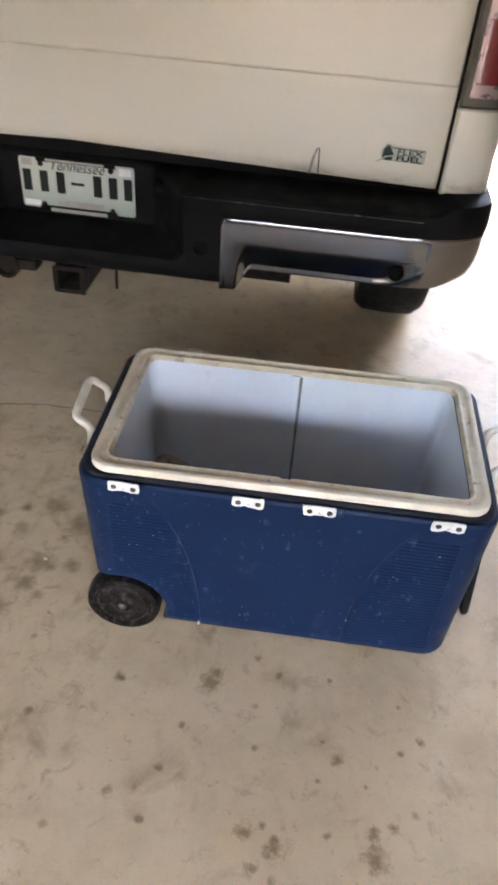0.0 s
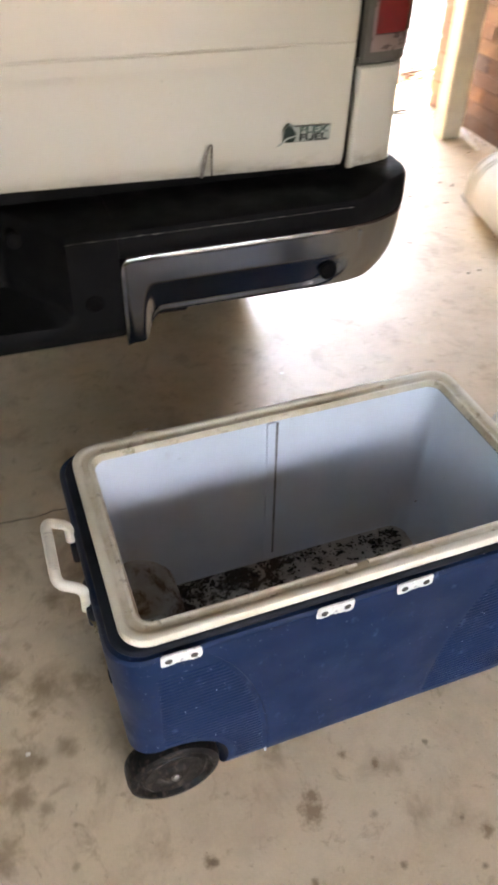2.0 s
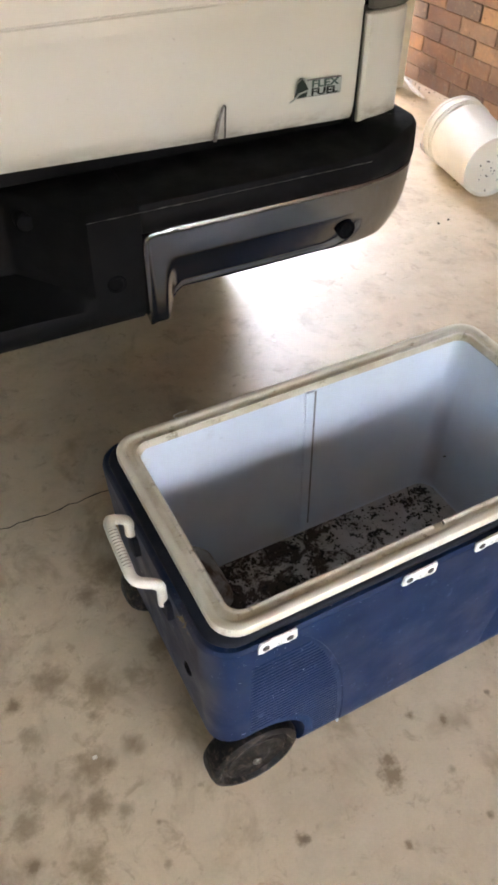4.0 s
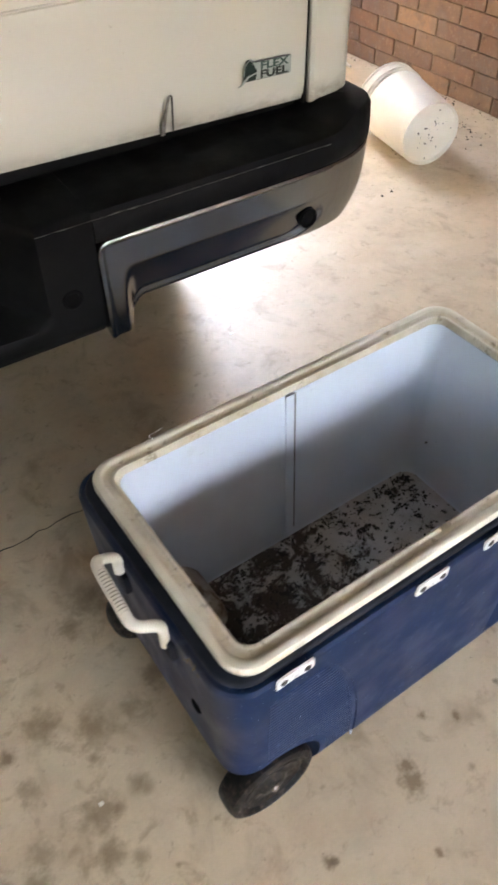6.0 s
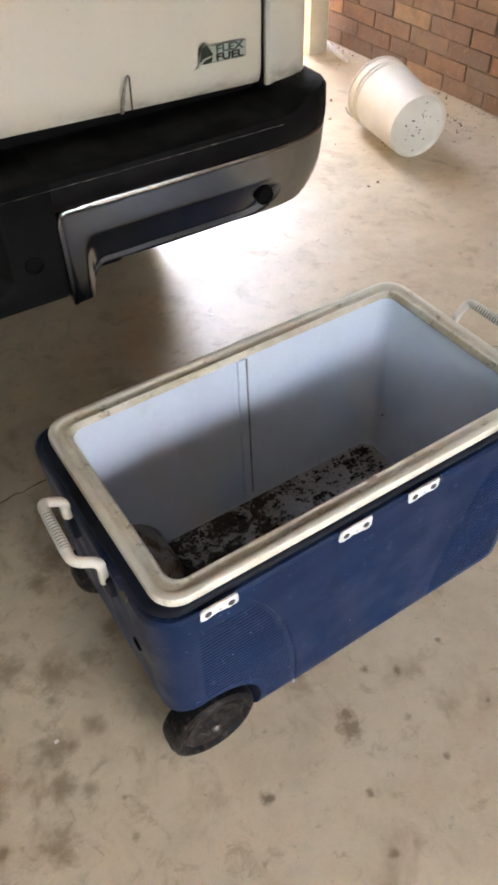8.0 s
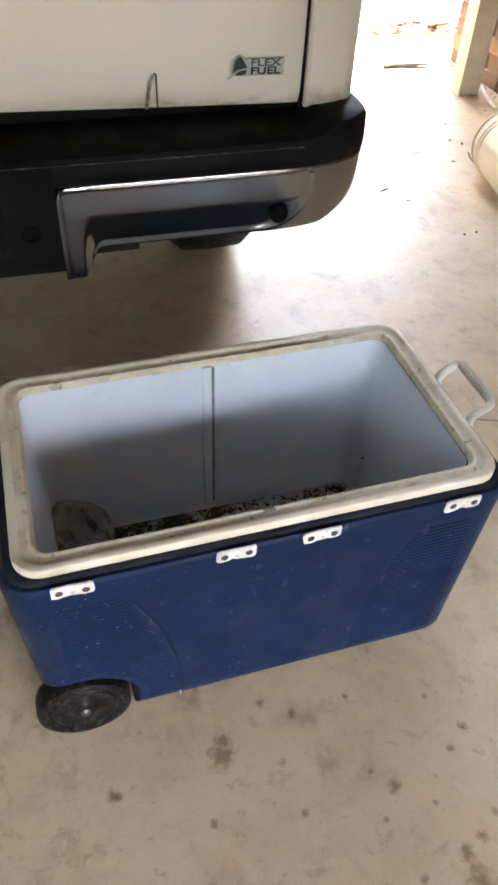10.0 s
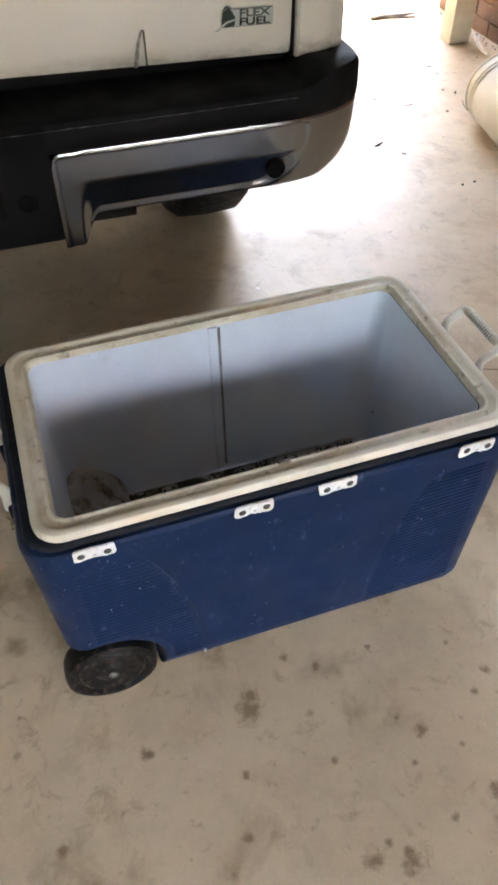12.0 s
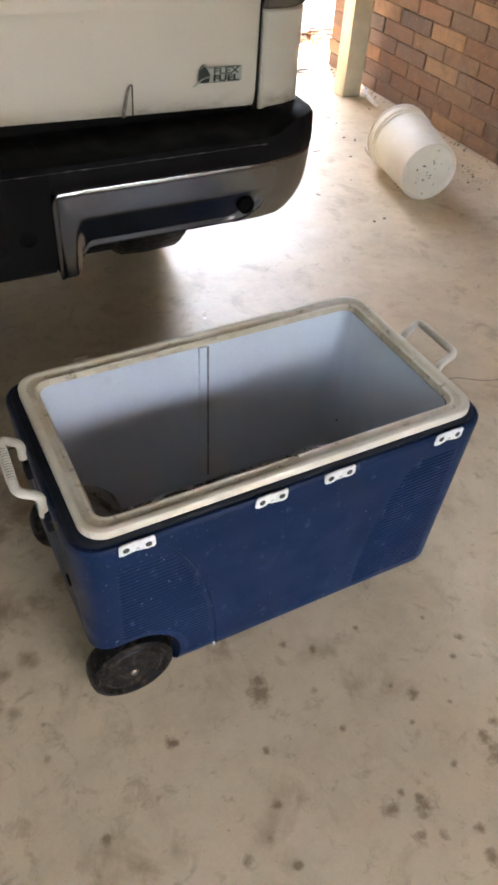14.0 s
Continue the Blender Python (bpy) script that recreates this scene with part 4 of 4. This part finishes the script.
def wheel_hump(y0, y1):
    """The liner's bulge over a wheel: half a drum with a rounded end."""
    rings = []
    inner = y0 if abs(y0) < abs(y1) else y1
    outer = y1 if inner == y0 else y0
    step = 1 if outer > inner else -1
    for inset, y in ((0.10, inner), (0.040, inner), (0.026, inner + step * 0.002), (0.014, inner + step * 0.007), (0.006, inner + step * 0.015), (0.0015, inner + step * 0.026), (0.0, inner + step * 0.042), (0.0, outer)):
        r = 0.112 - inset
        rings.append([(HUB_X + r * math.cos(a), y, 0.086 + r * math.sin(a)) for a in (radians(92 * i / 20) for i in range(21))])
    return loft(rings, closed=False)


for span in ((0.060, 0.172), (-0.172, -0.060)):
    part("wheel_hump", wheel_hump(*span), HUMP, cooler, "dirty bulge over a wheel")


def end_ledge():
    """The low step of the liner between the two wheel bulges, with softened edges."""
    return box(-0.345, -0.262, -0.075, 0.075, 0.080, 0.148, 0.012, 3)


part("end_ledge", end_ledge(), HUMP, cooler, "grey dirty ledge between the wheel bulges")


def divider_slot(sign, x0, x1, proud, top):
    """A shallow upright rail that follows the liner's leaning wall."""
    rings = []
    for z in (0.09, 0.105, 0.26, 0.45, top):
        wall = 0.170 + (0.177 - 0.170) * (z - 0.105) / 0.345
        edge = 0.0012
        rings.append([(x, sign * y, z) for x, y in ((x0, wall + 0.004), (x0, wall - proud + edge), (x0 + edge, wall - proud), (x1 - edge, wall - proud), (x1, wall - proud + edge), (x1, wall + 0.004))])
    return loft(rings, True, True)


for sign, top in ((1, 0.4700), (-1, 0.4645)):
    slot = part("divider_slot", divider_slot(sign, -0.0155, 0.0020, 0.0044, top), LINER, cooler, "pale moulded divider rail")
    # A flat grey strip; the shade of the recess is in its colour.
    part("slot_groove", divider_slot(sign, 0.0020, 0.0085, 0.0010, top - 0.004), GROOVE, slot, "grey strip that paints the shade of a groove")


def on_front(x, z):
    """The pose on the front wall of the shell at x and z, with the third axis pointing out of it."""
    lean = math.atan((half_y(0.45) - half_y(0.0)) / 0.45)
    return Matrix.Translation((x, -half_y(z), z)) @ Matrix.Rotation(lean, 4, "X") @ FACING


def front_field():
    """The slightly raised middle of the front wall, between two arcs."""
    zs = [0.041 + (0.449 - 0.041) * i / 24 for i in range(25)]
    bm = bmesh.new()
    front, back = [], []
    for z in zs:
        x = max(0.150, 0.158 + 0.18 * (1 - math.sqrt(max(0.0, 1 - ((z - 0.05) / 0.42) ** 2))))
        y = half_y(z)
        inset = 0.008 if z < 0.045 else 0.0
        front.append([bm.verts.new((s, -y - 0.0022 * (1 - smoothstep(0.38, 0.448, z)) + inset * 0.6, z)) for s in (-x + 0.004, x - 0.004)])
        back.append([bm.verts.new((s, -y + 0.002 + inset, z)) for s in (-x, x)])
    for i in range(len(zs) - 1):
        bm.faces.new((front[i][0], front[i][1], front[i + 1][1], front[i + 1][0]))
        for s, order in ((0, 1), (1, -1)):
            bm.faces.new((back[i][s], front[i][s], front[i + 1][s], back[i + 1][s])[::order])
    bm.faces.new((back[0][0], back[0][1], front[0][1], front[0][0]))
    bm.faces.new((front[-1][0], front[-1][1], back[-1][1], back[-1][0]))
    return bm


part("front_field", front_field(), BLUE, cooler)


def rib_panel(mirror):
    """Fine level ribs that fill the corner outside the arc."""
    bm = bmesh.new()
    sign = -1 if mirror else 1
    z = 0.066
    while z < 0.405:
        x0 = 0.163 + 0.18 * (1 - math.sqrt(max(0.0, 1 - ((z - 0.05) / 0.42) ** 2)))
        x1 = 0.340
        if mirror and z < 0.192:
            x1 = 0.327 - math.sqrt(max(0.0, 0.110 ** 2 - (z - 0.082) ** 2))
        if x1 - x0 > 0.012:
            y = half_y(z)
            rings = []
            for x, o in ((x0, 0.0), (x0 + 0.004, 0.0016), (x1 - 0.006, 0.0016), (x1, 0.0)):
                rings.append([(sign * x, -y + 0.0006, z + 0.0036), (sign * x, -y - o, z + 0.0022), (sign * x, -y - o, z - 0.0016), (sign * x, -y + 0.0006, z - 0.0030)])
            loft(rings, closed=False, bm=bm)
        z += 0.0098
    return bm


part("rib_panel", rib_panel(False), BLUE, cooler, "finely ribbed corner panel")
part("rib_panel", rib_panel(True), BLUE, cooler, "finely ribbed corner panel")


def bracket_leaf(rng):
    """A moulded plate with two screw ears, its lower edge broken off unevenly."""
    outline = [(-0.0305, -0.0105), (-0.0285, -0.0132), (-0.0225, -0.0138), (-0.0150, -0.0128), (-0.0105, -0.0108), (-0.003, -0.0096), (0.004, -0.0104), (0.0100, -0.0116), (0.0165, -0.0136), (0.0245, -0.0134), (0.0292, -0.0108),
               (0.0300, -0.004), (0.0302, 0.0085), (0.0275, 0.0118), (0.010, 0.0112), (-0.004, 0.0120), (-0.0265, 0.0114), (-0.0298, 0.0080)]
    ragged = []
    for (x, y), (u, w) in zip(outline, outline[1:] + outline[:1]):
        ragged.append((x + rng.gauss(0, 0.0006), y + rng.gauss(0, 0.0008 if y < 0 else 0.0004)))
        if y < 0 and w < 0:
            ragged.append(((x + u) / 2 + rng.gauss(0, 0.0005), (y + w) / 2 + rng.gauss(0, 0.0014)))
    outline = ragged
    bm = prism(outline, 0.0, 0.0032, 0.0006)
    for x in (-0.0065, 0.0055):
        box(x - 0.0013, x + 0.0013, -0.0070 + rng.uniform(0, 0.003), 0.0075, 0.0028, 0.0046, 0.0006, bm=bm)
    return bm


for x in (-0.302, -0.066, 0.067, 0.303):
    rng = random.Random(int(1000 + x * 1000))
    bracket = part("hinge_bracket", bracket_leaf(rng), WHITE_PLASTIC, cooler, "white screwed-on hinge bracket with broken edges")
    bracket.matrix_local = on_front(x, 0.4535) @ pose(0, 0, 0.0005, 0, 0, rng.uniform(-2.5, 2.5))
    for sx in (-0.0185, 0.0185):
        screw = part("screw", lathe([(0.0056, 0.0025), (0.0056, 0.0040), (0.0040, 0.0050), (0.0024, 0.0040), (0.0, 0.0034)], "z", 14, (sx, -0.002 + rng.gauss(0, 0.0006), 0)), SCREW, bracket, "dull dark screw")


# Each handle's grip lies between a front and a back bend (x out from the middle, y, z); the two hang differently.
BENDS = {-1: ((0.443, -0.070, 0.477), (0.441, 0.038, 0.498), (0.407, -0.081, 0.463), (0.407, 0.047, 0.470)),
         1: ((0.450, -0.058, 0.478), (0.450, 0.066, 0.478), (0.407, -0.062, 0.462), (0.407, 0.056, 0.462))}


def bail_handle(side):
    """A bowed carrying handle with a ribbed grip, hung from two pins on the cooler's end."""
    front, rear, elbow_f, elbow_r = BENDS[side]
    pts = [(elbow_f[0] + 0.002, elbow_f[1] - 0.003, elbow_f[2] - 0.042), elbow_f, front, rear, elbow_r, (elbow_r[0] + 0.001, elbow_r[1], elbow_r[2] - 0.035)]
    return tube(bent([(side * x, y, z) for x, y, z in pts], 0.014), 0.0084, 12, flat=0.9)


def grip_line(side, f0, f1):
    front, rear = (Vector((side * x, y, z)) for x, y, z in BENDS[side][:2])
    return front.lerp(rear, f0), front.lerp(rear, f1)


def grip_ribs(side):
    bm = bmesh.new()
    a, b = grip_line(side, 0.22, 0.80)
    along = (b - a).normalized()
    pts, radii = [], []
    for i in range(13):
        p = a.lerp(b, i / 12)
        for step, r in ((-0.0023, 0.0074), (-0.0018, 0.0090), (0.0018, 0.0090), (0.0023, 0.0074)):
            pts.append(p + along * step)
            radii.append(r)
    tube(pts, radii, 10, bm=bm, flat=0.95)
    return bm


for side in (-1, 1):
    grip = part("carry_handle", bail_handle(side), HANDLE, cooler, "cream plastic carrying handle")
    part("grip", grip_ribs(side), HANDLE, grip)
    # The sleeve's dark colour stands in for shade between the ribs.
    part("grip_sleeve", tube(list(grip_line(side, 0.20, 0.82)), 0.0085, 10, flat=0.95), SLOT_SHADE, grip, "dark sleeve for the shade between the ribs")
    for y in (BENDS[side][2][1] - 0.003, BENDS[side][3][1]):
        part("handle_mount", box(*sorted((side * 0.392, side * 0.411)), y - 0.016, y + 0.016, 0.392, 0.433, 0.005), NAVY, cooler, "dark handle mount")


def tow_bar():
    pts = bent([(0.395, -0.088, 0.372), (0.416, -0.088, 0.366), (0.442, -0.088, 0.048), (0.442, 0.088, 0.048), (0.416, 0.088, 0.366), (0.395, 0.088, 0.372)], 0.010)
    return tube(pts, 0.0105, 10, flat=0.75)


part("tow_handle", tow_bar(), RUBBER, cooler, "black folded tow handle")
part("drain_plug", lathe([(0.0125, 0.004), (0.0125, -0.0015), (0.010, -0.003), (0.008, 0.0), (0.0, 0.004)], "x", 20, (-0.3965, -0.126, 0.290)), SENSOR_BLACK, cooler, "dark drain hole")


def cooler_wheel():
    """A moulded wheel: a rounded tread, a ring groove and a dished disc."""
    return lathe([(0.030, 0.018), (0.060, 0.020), (0.074, 0.022), (0.080, 0.018), (0.082, 0.010), (0.082, -0.012), (0.079, -0.022), (0.072, -0.026), (0.068, -0.0255), (0.0655, -0.022), (0.063, -0.0175), (0.0585, -0.0175),
                  (0.056, -0.0205), (0.053, -0.0225), (0.040, -0.0190), (0.026, -0.0200), (0.021, -0.0245), (0.018, -0.026), (0.0, -0.0265)], "y", 44)


for sign in (-1, 1):
    w = part("wheel", cooler_wheel() if sign < 0 else turned(cooler_wheel(), pose(0, 0, 0, 0, 0, 180)), WHEEL_BLACK, cooler, "dirty black plastic wheel")
    w.location = (HUB_X, sign * 0.197, HUB_Z)
    part("hub_cap", turned(lathe([(0.0085, 0.0), (0.0085, -0.003), (0.005, -0.006), (0.0, -0.0065)], "y", 14, (0, -0.026, 0)), pose(0, 0, 0, 0, 0, 0 if sign < 0 else 180)), STEEL, w, "rusty steel hub cap")
part("axle", tube([(HUB_X, -0.18, HUB_Z), (HUB_X, 0.18, HUB_Z)], 0.007, 10), STEEL, cooler)
for y in (-0.13, 0.13):
    part("foot", box(0.26, 0.335, y - 0.03, y + 0.03, -0.003, 0.036, 0.006), NAVY, cooler)


def grass_tuft():
    rng = random.Random(4)
    bm = bmesh.new()
    for _ in range(11):
        p = Vector((-0.4015 + rng.uniform(-0.002, 0.001), -0.150 + rng.gauss(0, 0.007), 0.456 + rng.gauss(0, 0.006)))
        d = Vector((rng.uniform(-0.7, 0.0), rng.gauss(0, 0.7), rng.uniform(-1.0, 0.5))).normalized() * rng.uniform(0.004, 0.012)
        tube([p, p + d * 0.5 + Vector((-0.001, 0, 0)), p + d], [0.0009, 0.0008, 0.0003], 4, bm=bm)
    return bm


tuft = mesh_object("dry_grass", grass_tuft(), STRAW)
tuft.matrix_world = cooler.matrix_basis.copy()
tagged(tuft, "dry straw-coloured grass wisp caught under the cooler's rim", "grass", kind="stuff")


def loose_thread():
    return tube(bent([(-0.255, 0.206, 0.4845), (-0.262, 0.213, 0.489), (-0.238, 0.216, 0.4875), (-0.228, 0.222, 0.482), (-0.236, 0.227, 0.477)], 0.006), 0.00045, 5)


thread = mesh_object("thread", loose_thread(), WHITE_PLASTIC)
thread.matrix_world = cooler.matrix_basis.copy()
tagged(thread, "short white thread hanging over the cooler's rear rim", "thread")
part("white_chip", box(-0.1605, -0.1565, -0.2165, -0.2125, 0.043, 0.054, 0.001), WHITE_PLASTIC, cooler, "bare white chip in the plastic")
part("white_chip", turned(prism([(-0.0045, -0.0022), (-0.0018, 0.0006), (0.0030, 0.0016), (0.0052, 0.0002), (0.0036, -0.0002), (0.0, -0.0004), (-0.0030, -0.0030)], 0.0, 0.0006), on_front(0.3089, 0.3682)), WHITE_PLASTIC, cooler, "bare white nick in the plastic")
part("scratch", turned(tube([(0.2549, 0.3620, 0.0), (0.2298, 0.3464, 0.0), (0.2143, 0.3344, 0.0)], [0.0005, 0.0012, 0.0004], 5, flat=0.3), on_front(0.0, 0.0)), SCUFF, cooler, "long pale scratch")

# Loose dirt in the cooler.


def crumbs(count, place, low, high, seed):
    rng = random.Random(seed)
    bm = bmesh.new()
    for _ in range(count):
        x, y, z = place(rng)
        r = rng.uniform(low, high)
        made = bmesh.ops.create_icosphere(bm, subdivisions=1, radius=r)["verts"]
        squash, turn = rng.uniform(0.25, 0.6), rng.uniform(0, math.pi)
        long = rng.uniform(0.8, 1.9)
        for v in made:
            p = Vector((v.co.x * long * rng.uniform(0.7, 1.2), v.co.y * rng.uniform(0.7, 1.2), v.co.z * squash))
            p.rotate(Euler((0, 0, turn)))
            v.co = p + Vector((x, y, z + r * squash * 0.5))
    return bm


def cooler_dirt_place(rng):
    f = rng.random()
    x = -0.21 + 0.50 * f ** 1.7
    y = rng.uniform(-0.15, 0.152)
    if rng.random() < 0.25:
        y = 0.152 - abs(rng.gauss(0, 0.02))
    if rng.random() < 0.12:
        x, y = 0.295 - abs(rng.gauss(0, 0.03)), 0.15 - abs(rng.gauss(0, 0.05))
    return x, max(-0.155, y), 0.091


dirt = mesh_object("dirt_crumbs", merge(crumbs(1100, cooler_dirt_place, 0.0007, 0.0036, 11), crumbs(2, lambda rng, spots=[(0.327, 0.131, 0.188), (0.3325, 0.170, 0.372)]: spots.pop(), 0.0026, 0.0034, 5)), CRUMB)
dirt.matrix_world = cooler.matrix_basis.copy()
tagged(dirt, "dark brown dirt crumbs lying in the open cooler", "dirt", kind="stuff")

# ---- the bucket ----
bucket_dir = Vector((1.83 - 1.757, 3.17 - 2.80, 0)).normalized()
bucket_turn = math.degrees(math.atan2(-bucket_dir.x, bucket_dir.y))
R0, R1, LONG = 0.122, 0.137, 0.347
lean = math.degrees(math.atan((R1 + 0.006 - R0) / LONG))
bucket = thing("bucket", pose(1.763, 2.815, R0, 0, 0, bucket_turn) @ pose(0, 0, 0, lean), "white plastic bucket lying on its side with dirt on its bottom", "bucket")
part("wall", lathe([(0.0, 0.012), (R0 - 0.012, 0.010), (R0 - 0.004, 0.003), (R0 - 0.001, 0.0), (R0, 0.006), (R0 + 0.012, 0.262), (R0 + 0.0125, 0.272), (R1, 0.342), (R1 - 0.004, LONG), (R1 - 0.008, 0.342), (R0 + 0.006, 0.25), (R0 - 0.006, 0.016), (0.0, 0.016)], "y", 56), BUCKET, bucket)
for at, r in ((0.277, R0 + 0.017), (0.298, R0 + 0.018), (0.339, R1 + 0.005)):
    part("rib_ring", lathe([(r - 0.009, at - 0.004), (r - 0.001, at - 0.004), (r, at - 0.002), (r, at + 0.002), (r - 0.001, at + 0.004), (r - 0.009, at + 0.004)], "y", 56), BUCKET, bucket)
bail = [radians(200 + 7 * i) for i in range(21)]
part("wire_handle", tube([(0.1545 * math.cos(a), 0.330 + 0.04 * abs(math.sin(a)), 0.129 * math.sin(a)) for a in bail], 0.002, 6), STEEL, bucket, "thin wire bail")


def bottom_specks():
    return turned(crumbs(26, lambda rng: (rng.gauss(0.02, 0.045), rng.gauss(0.0, 0.045), 0.0), 0.0015, 0.0042, 3), Matrix.Translation((0, 0.0095, 0)) @ FACING)


specks = mesh_object("dirt_specks", bottom_specks(), CRUMB)
specks.matrix_world = bucket.matrix_basis.copy()
tagged(specks, "dark dirt specks stuck to the bucket's bottom", "dirt", kind="stuff")

# ---- litter on the floor ----


def bucket_litter_place(rng):
    if rng.random() < 0.6:
        return 2.13 + rng.gauss(0, 0.05), 3.02 + rng.gauss(0, 0.09), 0.0
    return rng.uniform(1.3, 2.28), rng.uniform(2.5, 4.6), 0.0


litter = mesh_object("floor_litter", crumbs(90, bucket_litter_place, 0.0015, 0.006, 21), CRUMB)
tagged(litter, "dark leaf crumbs scattered on the concrete by the bucket", "litter", kind="stuff")

grit = mesh_object("wall_grit", crumbs(90, lambda rng: (2.318 - abs(rng.gauss(0, 0.025)), rng.uniform(2.4, 4.55), 0.0), 0.0015, 0.006, 22), CRUMB)
tagged(grit, "dark grit along the foot of the brick wall", "litter", kind="stuff")


def leaf_pile(count, place, seed):
    rng = random.Random(seed)
    bm = bmesh.new()
    for _ in range(count):
        x, y = place(rng)
        m = Matrix.Translation((x, y, rng.uniform(0.006, 0.03))) @ Euler((rng.uniform(-0.5, 0.5), rng.uniform(-0.5, 0.5), rng.uniform(0, 6.3))).to_matrix().to_4x4()
        s = rng.uniform(0.02, 0.05)
        pts = [(-s, 0, 0), (-s * 0.4, s * 0.35, 0.15 * s), (s * 0.4, s * 0.32, 0.1 * s), (s, 0, 0.2 * s), (s * 0.4, -s * 0.32, 0.1 * s), (-s * 0.4, -s * 0.35, 0.15 * s)]
        vs = [bm.verts.new(m @ Vector(p)) for p in pts]
        mid = [bm.verts.new(m @ Vector(p)) for p in ((-s * 0.4, 0, -0.04 * s), (s * 0.4, 0, -0.03 * s))]
        bm.faces.new((vs[0], vs[1], mid[0]))
        bm.faces.new((vs[0], mid[0], vs[5]))
        bm.faces.new((vs[1], vs[2], mid[1], mid[0]))
        bm.faces.new((mid[0], mid[1], vs[4], vs[5]))
        bm.faces.new((vs[2], vs[3], mid[1]))
        bm.faces.new((mid[1], vs[3], vs[4]))
    return bm


leaves = mesh_object("leaf_litter", leaf_pile(230, lambda rng: (rng.gauss(2.42, 0.26), min(5.30, rng.gauss(5.10, 0.09))), 31), LEAF)
tagged(leaves, "dry brown leaves along the slab's edge", "leaves", kind="stuff")

twig = thing("twig", pose(2.235, 3.975, 0.006), "pale bleached twig on the concrete by the post", "twig")
part("stem", tube([(0.047, 0.146, 0.010), (0.02, 0.06, 0.006), (0.0, 0.0, 0.004), (-0.02, -0.07, 0.004), (-0.034, -0.141, 0.004)], [0.006, 0.009, 0.011, 0.010, 0.006], 8), TWIG, twig)
part("side_shoot", tube([(0.02, 0.06, 0.008), (0.045, 0.075, 0.012), (0.06, 0.11, 0.010)], [0.005, 0.004, 0.002], 6), TWIG, twig)

for x, y, s in ((0.541, 2.326, 0.0050), (-0.341, 1.344, 0.0042)):
    chip = mesh_object("paper_chip", box(x - s, x + s, y - s * 0.8, y + s * 0.8, 0.0002, 0.002, 0.0006), BUCKET)
    tagged(chip, "tiny white paper chip on the concrete", "chip", group="chips on the floor")


def leaf_fragment(x, y, long, turn):
    """A shrivelled sliver of leaf, thick in its middle and curled at the tips."""
    rings = []
    for i in range(7):
        f = i / 6
        w = 0.0045 * math.sin(math.pi * (f * 0.92 + 0.04)) + 0.0006
        z = 0.0022 + 0.006 * (f - 0.5) ** 2
        rings.append([((f - 0.5) * long, w, z), ((f - 0.5) * long, 0.0, z + 0.0018), ((f - 0.5) * long, -w, z), ((f - 0.5) * long, 0.0, z - 0.0015)])
    ob = mesh_object("leaf_fragment", loft(rings, True, True), CRUMB)
    ob.matrix_world = pose(x, y, 0, 0, 0, turn)
    tagged(ob, "small dark shrivelled leaf fragment on the concrete", "leaf", group="leaf fragments on the floor")


for x, y, long, turn in ((1.586, 3.423, 0.046, 8), (1.30, 3.113, 0.055, 28), (1.468, 3.521, 0.018, 80), (1.36, 3.008, 0.020, -50), (1.873, 3.796, 0.028, 0), (1.84, 3.483, 0.036, 60)):
    leaf_fragment(x, y, long, turn)

stick = thing("stick", pose(2.02, 4.50, 0.0), "thin grey weathered stick lying near the slab's edge", "stick")
part("stem", tube([(-0.13, 0.0, 0.010), (-0.05, 0.012, 0.010), (0.04, 0.004, 0.011), (0.14, 0.014, 0.009)], [0.010, 0.011, 0.009, 0.005], 8), BARK, stick)
part("side_shoot", tube([(-0.05, 0.010, 0.010), (0.03, -0.018, 0.008), (0.11, -0.040, 0.006)], [0.007, 0.006, 0.003], 6), BARK, stick)

# ---- bricks, last ----
COURSE, BRICK, JOINT = 0.0748, 0.262, 0.011


def brick_mesh(length):
    bm = box(0.0, 0.095, 0.0, length, 0.0, COURSE - 0.0032, 0.003, 1)
    me = bpy.data.meshes.new("brick")
    bm.to_mesh(me)
    bm.free()
    me.materials.append(CLAY)
    return me


whole, half = brick_mesh(BRICK - JOINT), brick_mesh(BRICK / 2 - JOINT)
rng = random.Random(77)
spare = []
laid = 0
courses = int(2.45 / COURSE)
for row in range(courses):
    z = row * COURSE + 0.002
    y = WALL_END
    first = row % 2 == 1
    while y > -3.65:
        length = BRICK / 2 if first else BRICK
        first = False
        y -= length
        near = row < 13 and y > 2.35 and laid < 300
        place = (WALL_X + rng.uniform(-0.0035, 0.0025), y + JOINT / 2 + rng.uniform(-0.002, 0.002), z + rng.uniform(-0.001, 0.001))
        if near:
            laid += 1
            ob = new("brick", whole if length == BRICK else half)
            ob.matrix_world = Matrix.Translation(place)
            ob.parent = wall_east
        else:
            spare.append((place, length - JOINT))
verts, faces = [], []
for (x, y, z), length in spare:
    k = len(verts)
    for dx in (0.0, 0.095):
        for dy in (0.0, length):
            for dz in (0.0, COURSE - 0.0032):
                verts.append((x + dx, y + dy, z + dz))
    faces += [(k + a, k + b, k + c, k + d) for a, b, c, d in ((0, 1, 3, 2), (4, 6, 7, 5), (0, 4, 5, 1), (2, 3, 7, 6), (0, 2, 6, 4), (1, 5, 7, 3))]
me = bpy.data.meshes.new("far_bricks")
me.from_pydata(verts, [], faces)
me.materials.append(CLAY_FAR)
far = new("far_bricks", me)
far.parent = wall_east
tagged(far, "brown and orange bricks further along the wall", kind="stuff")
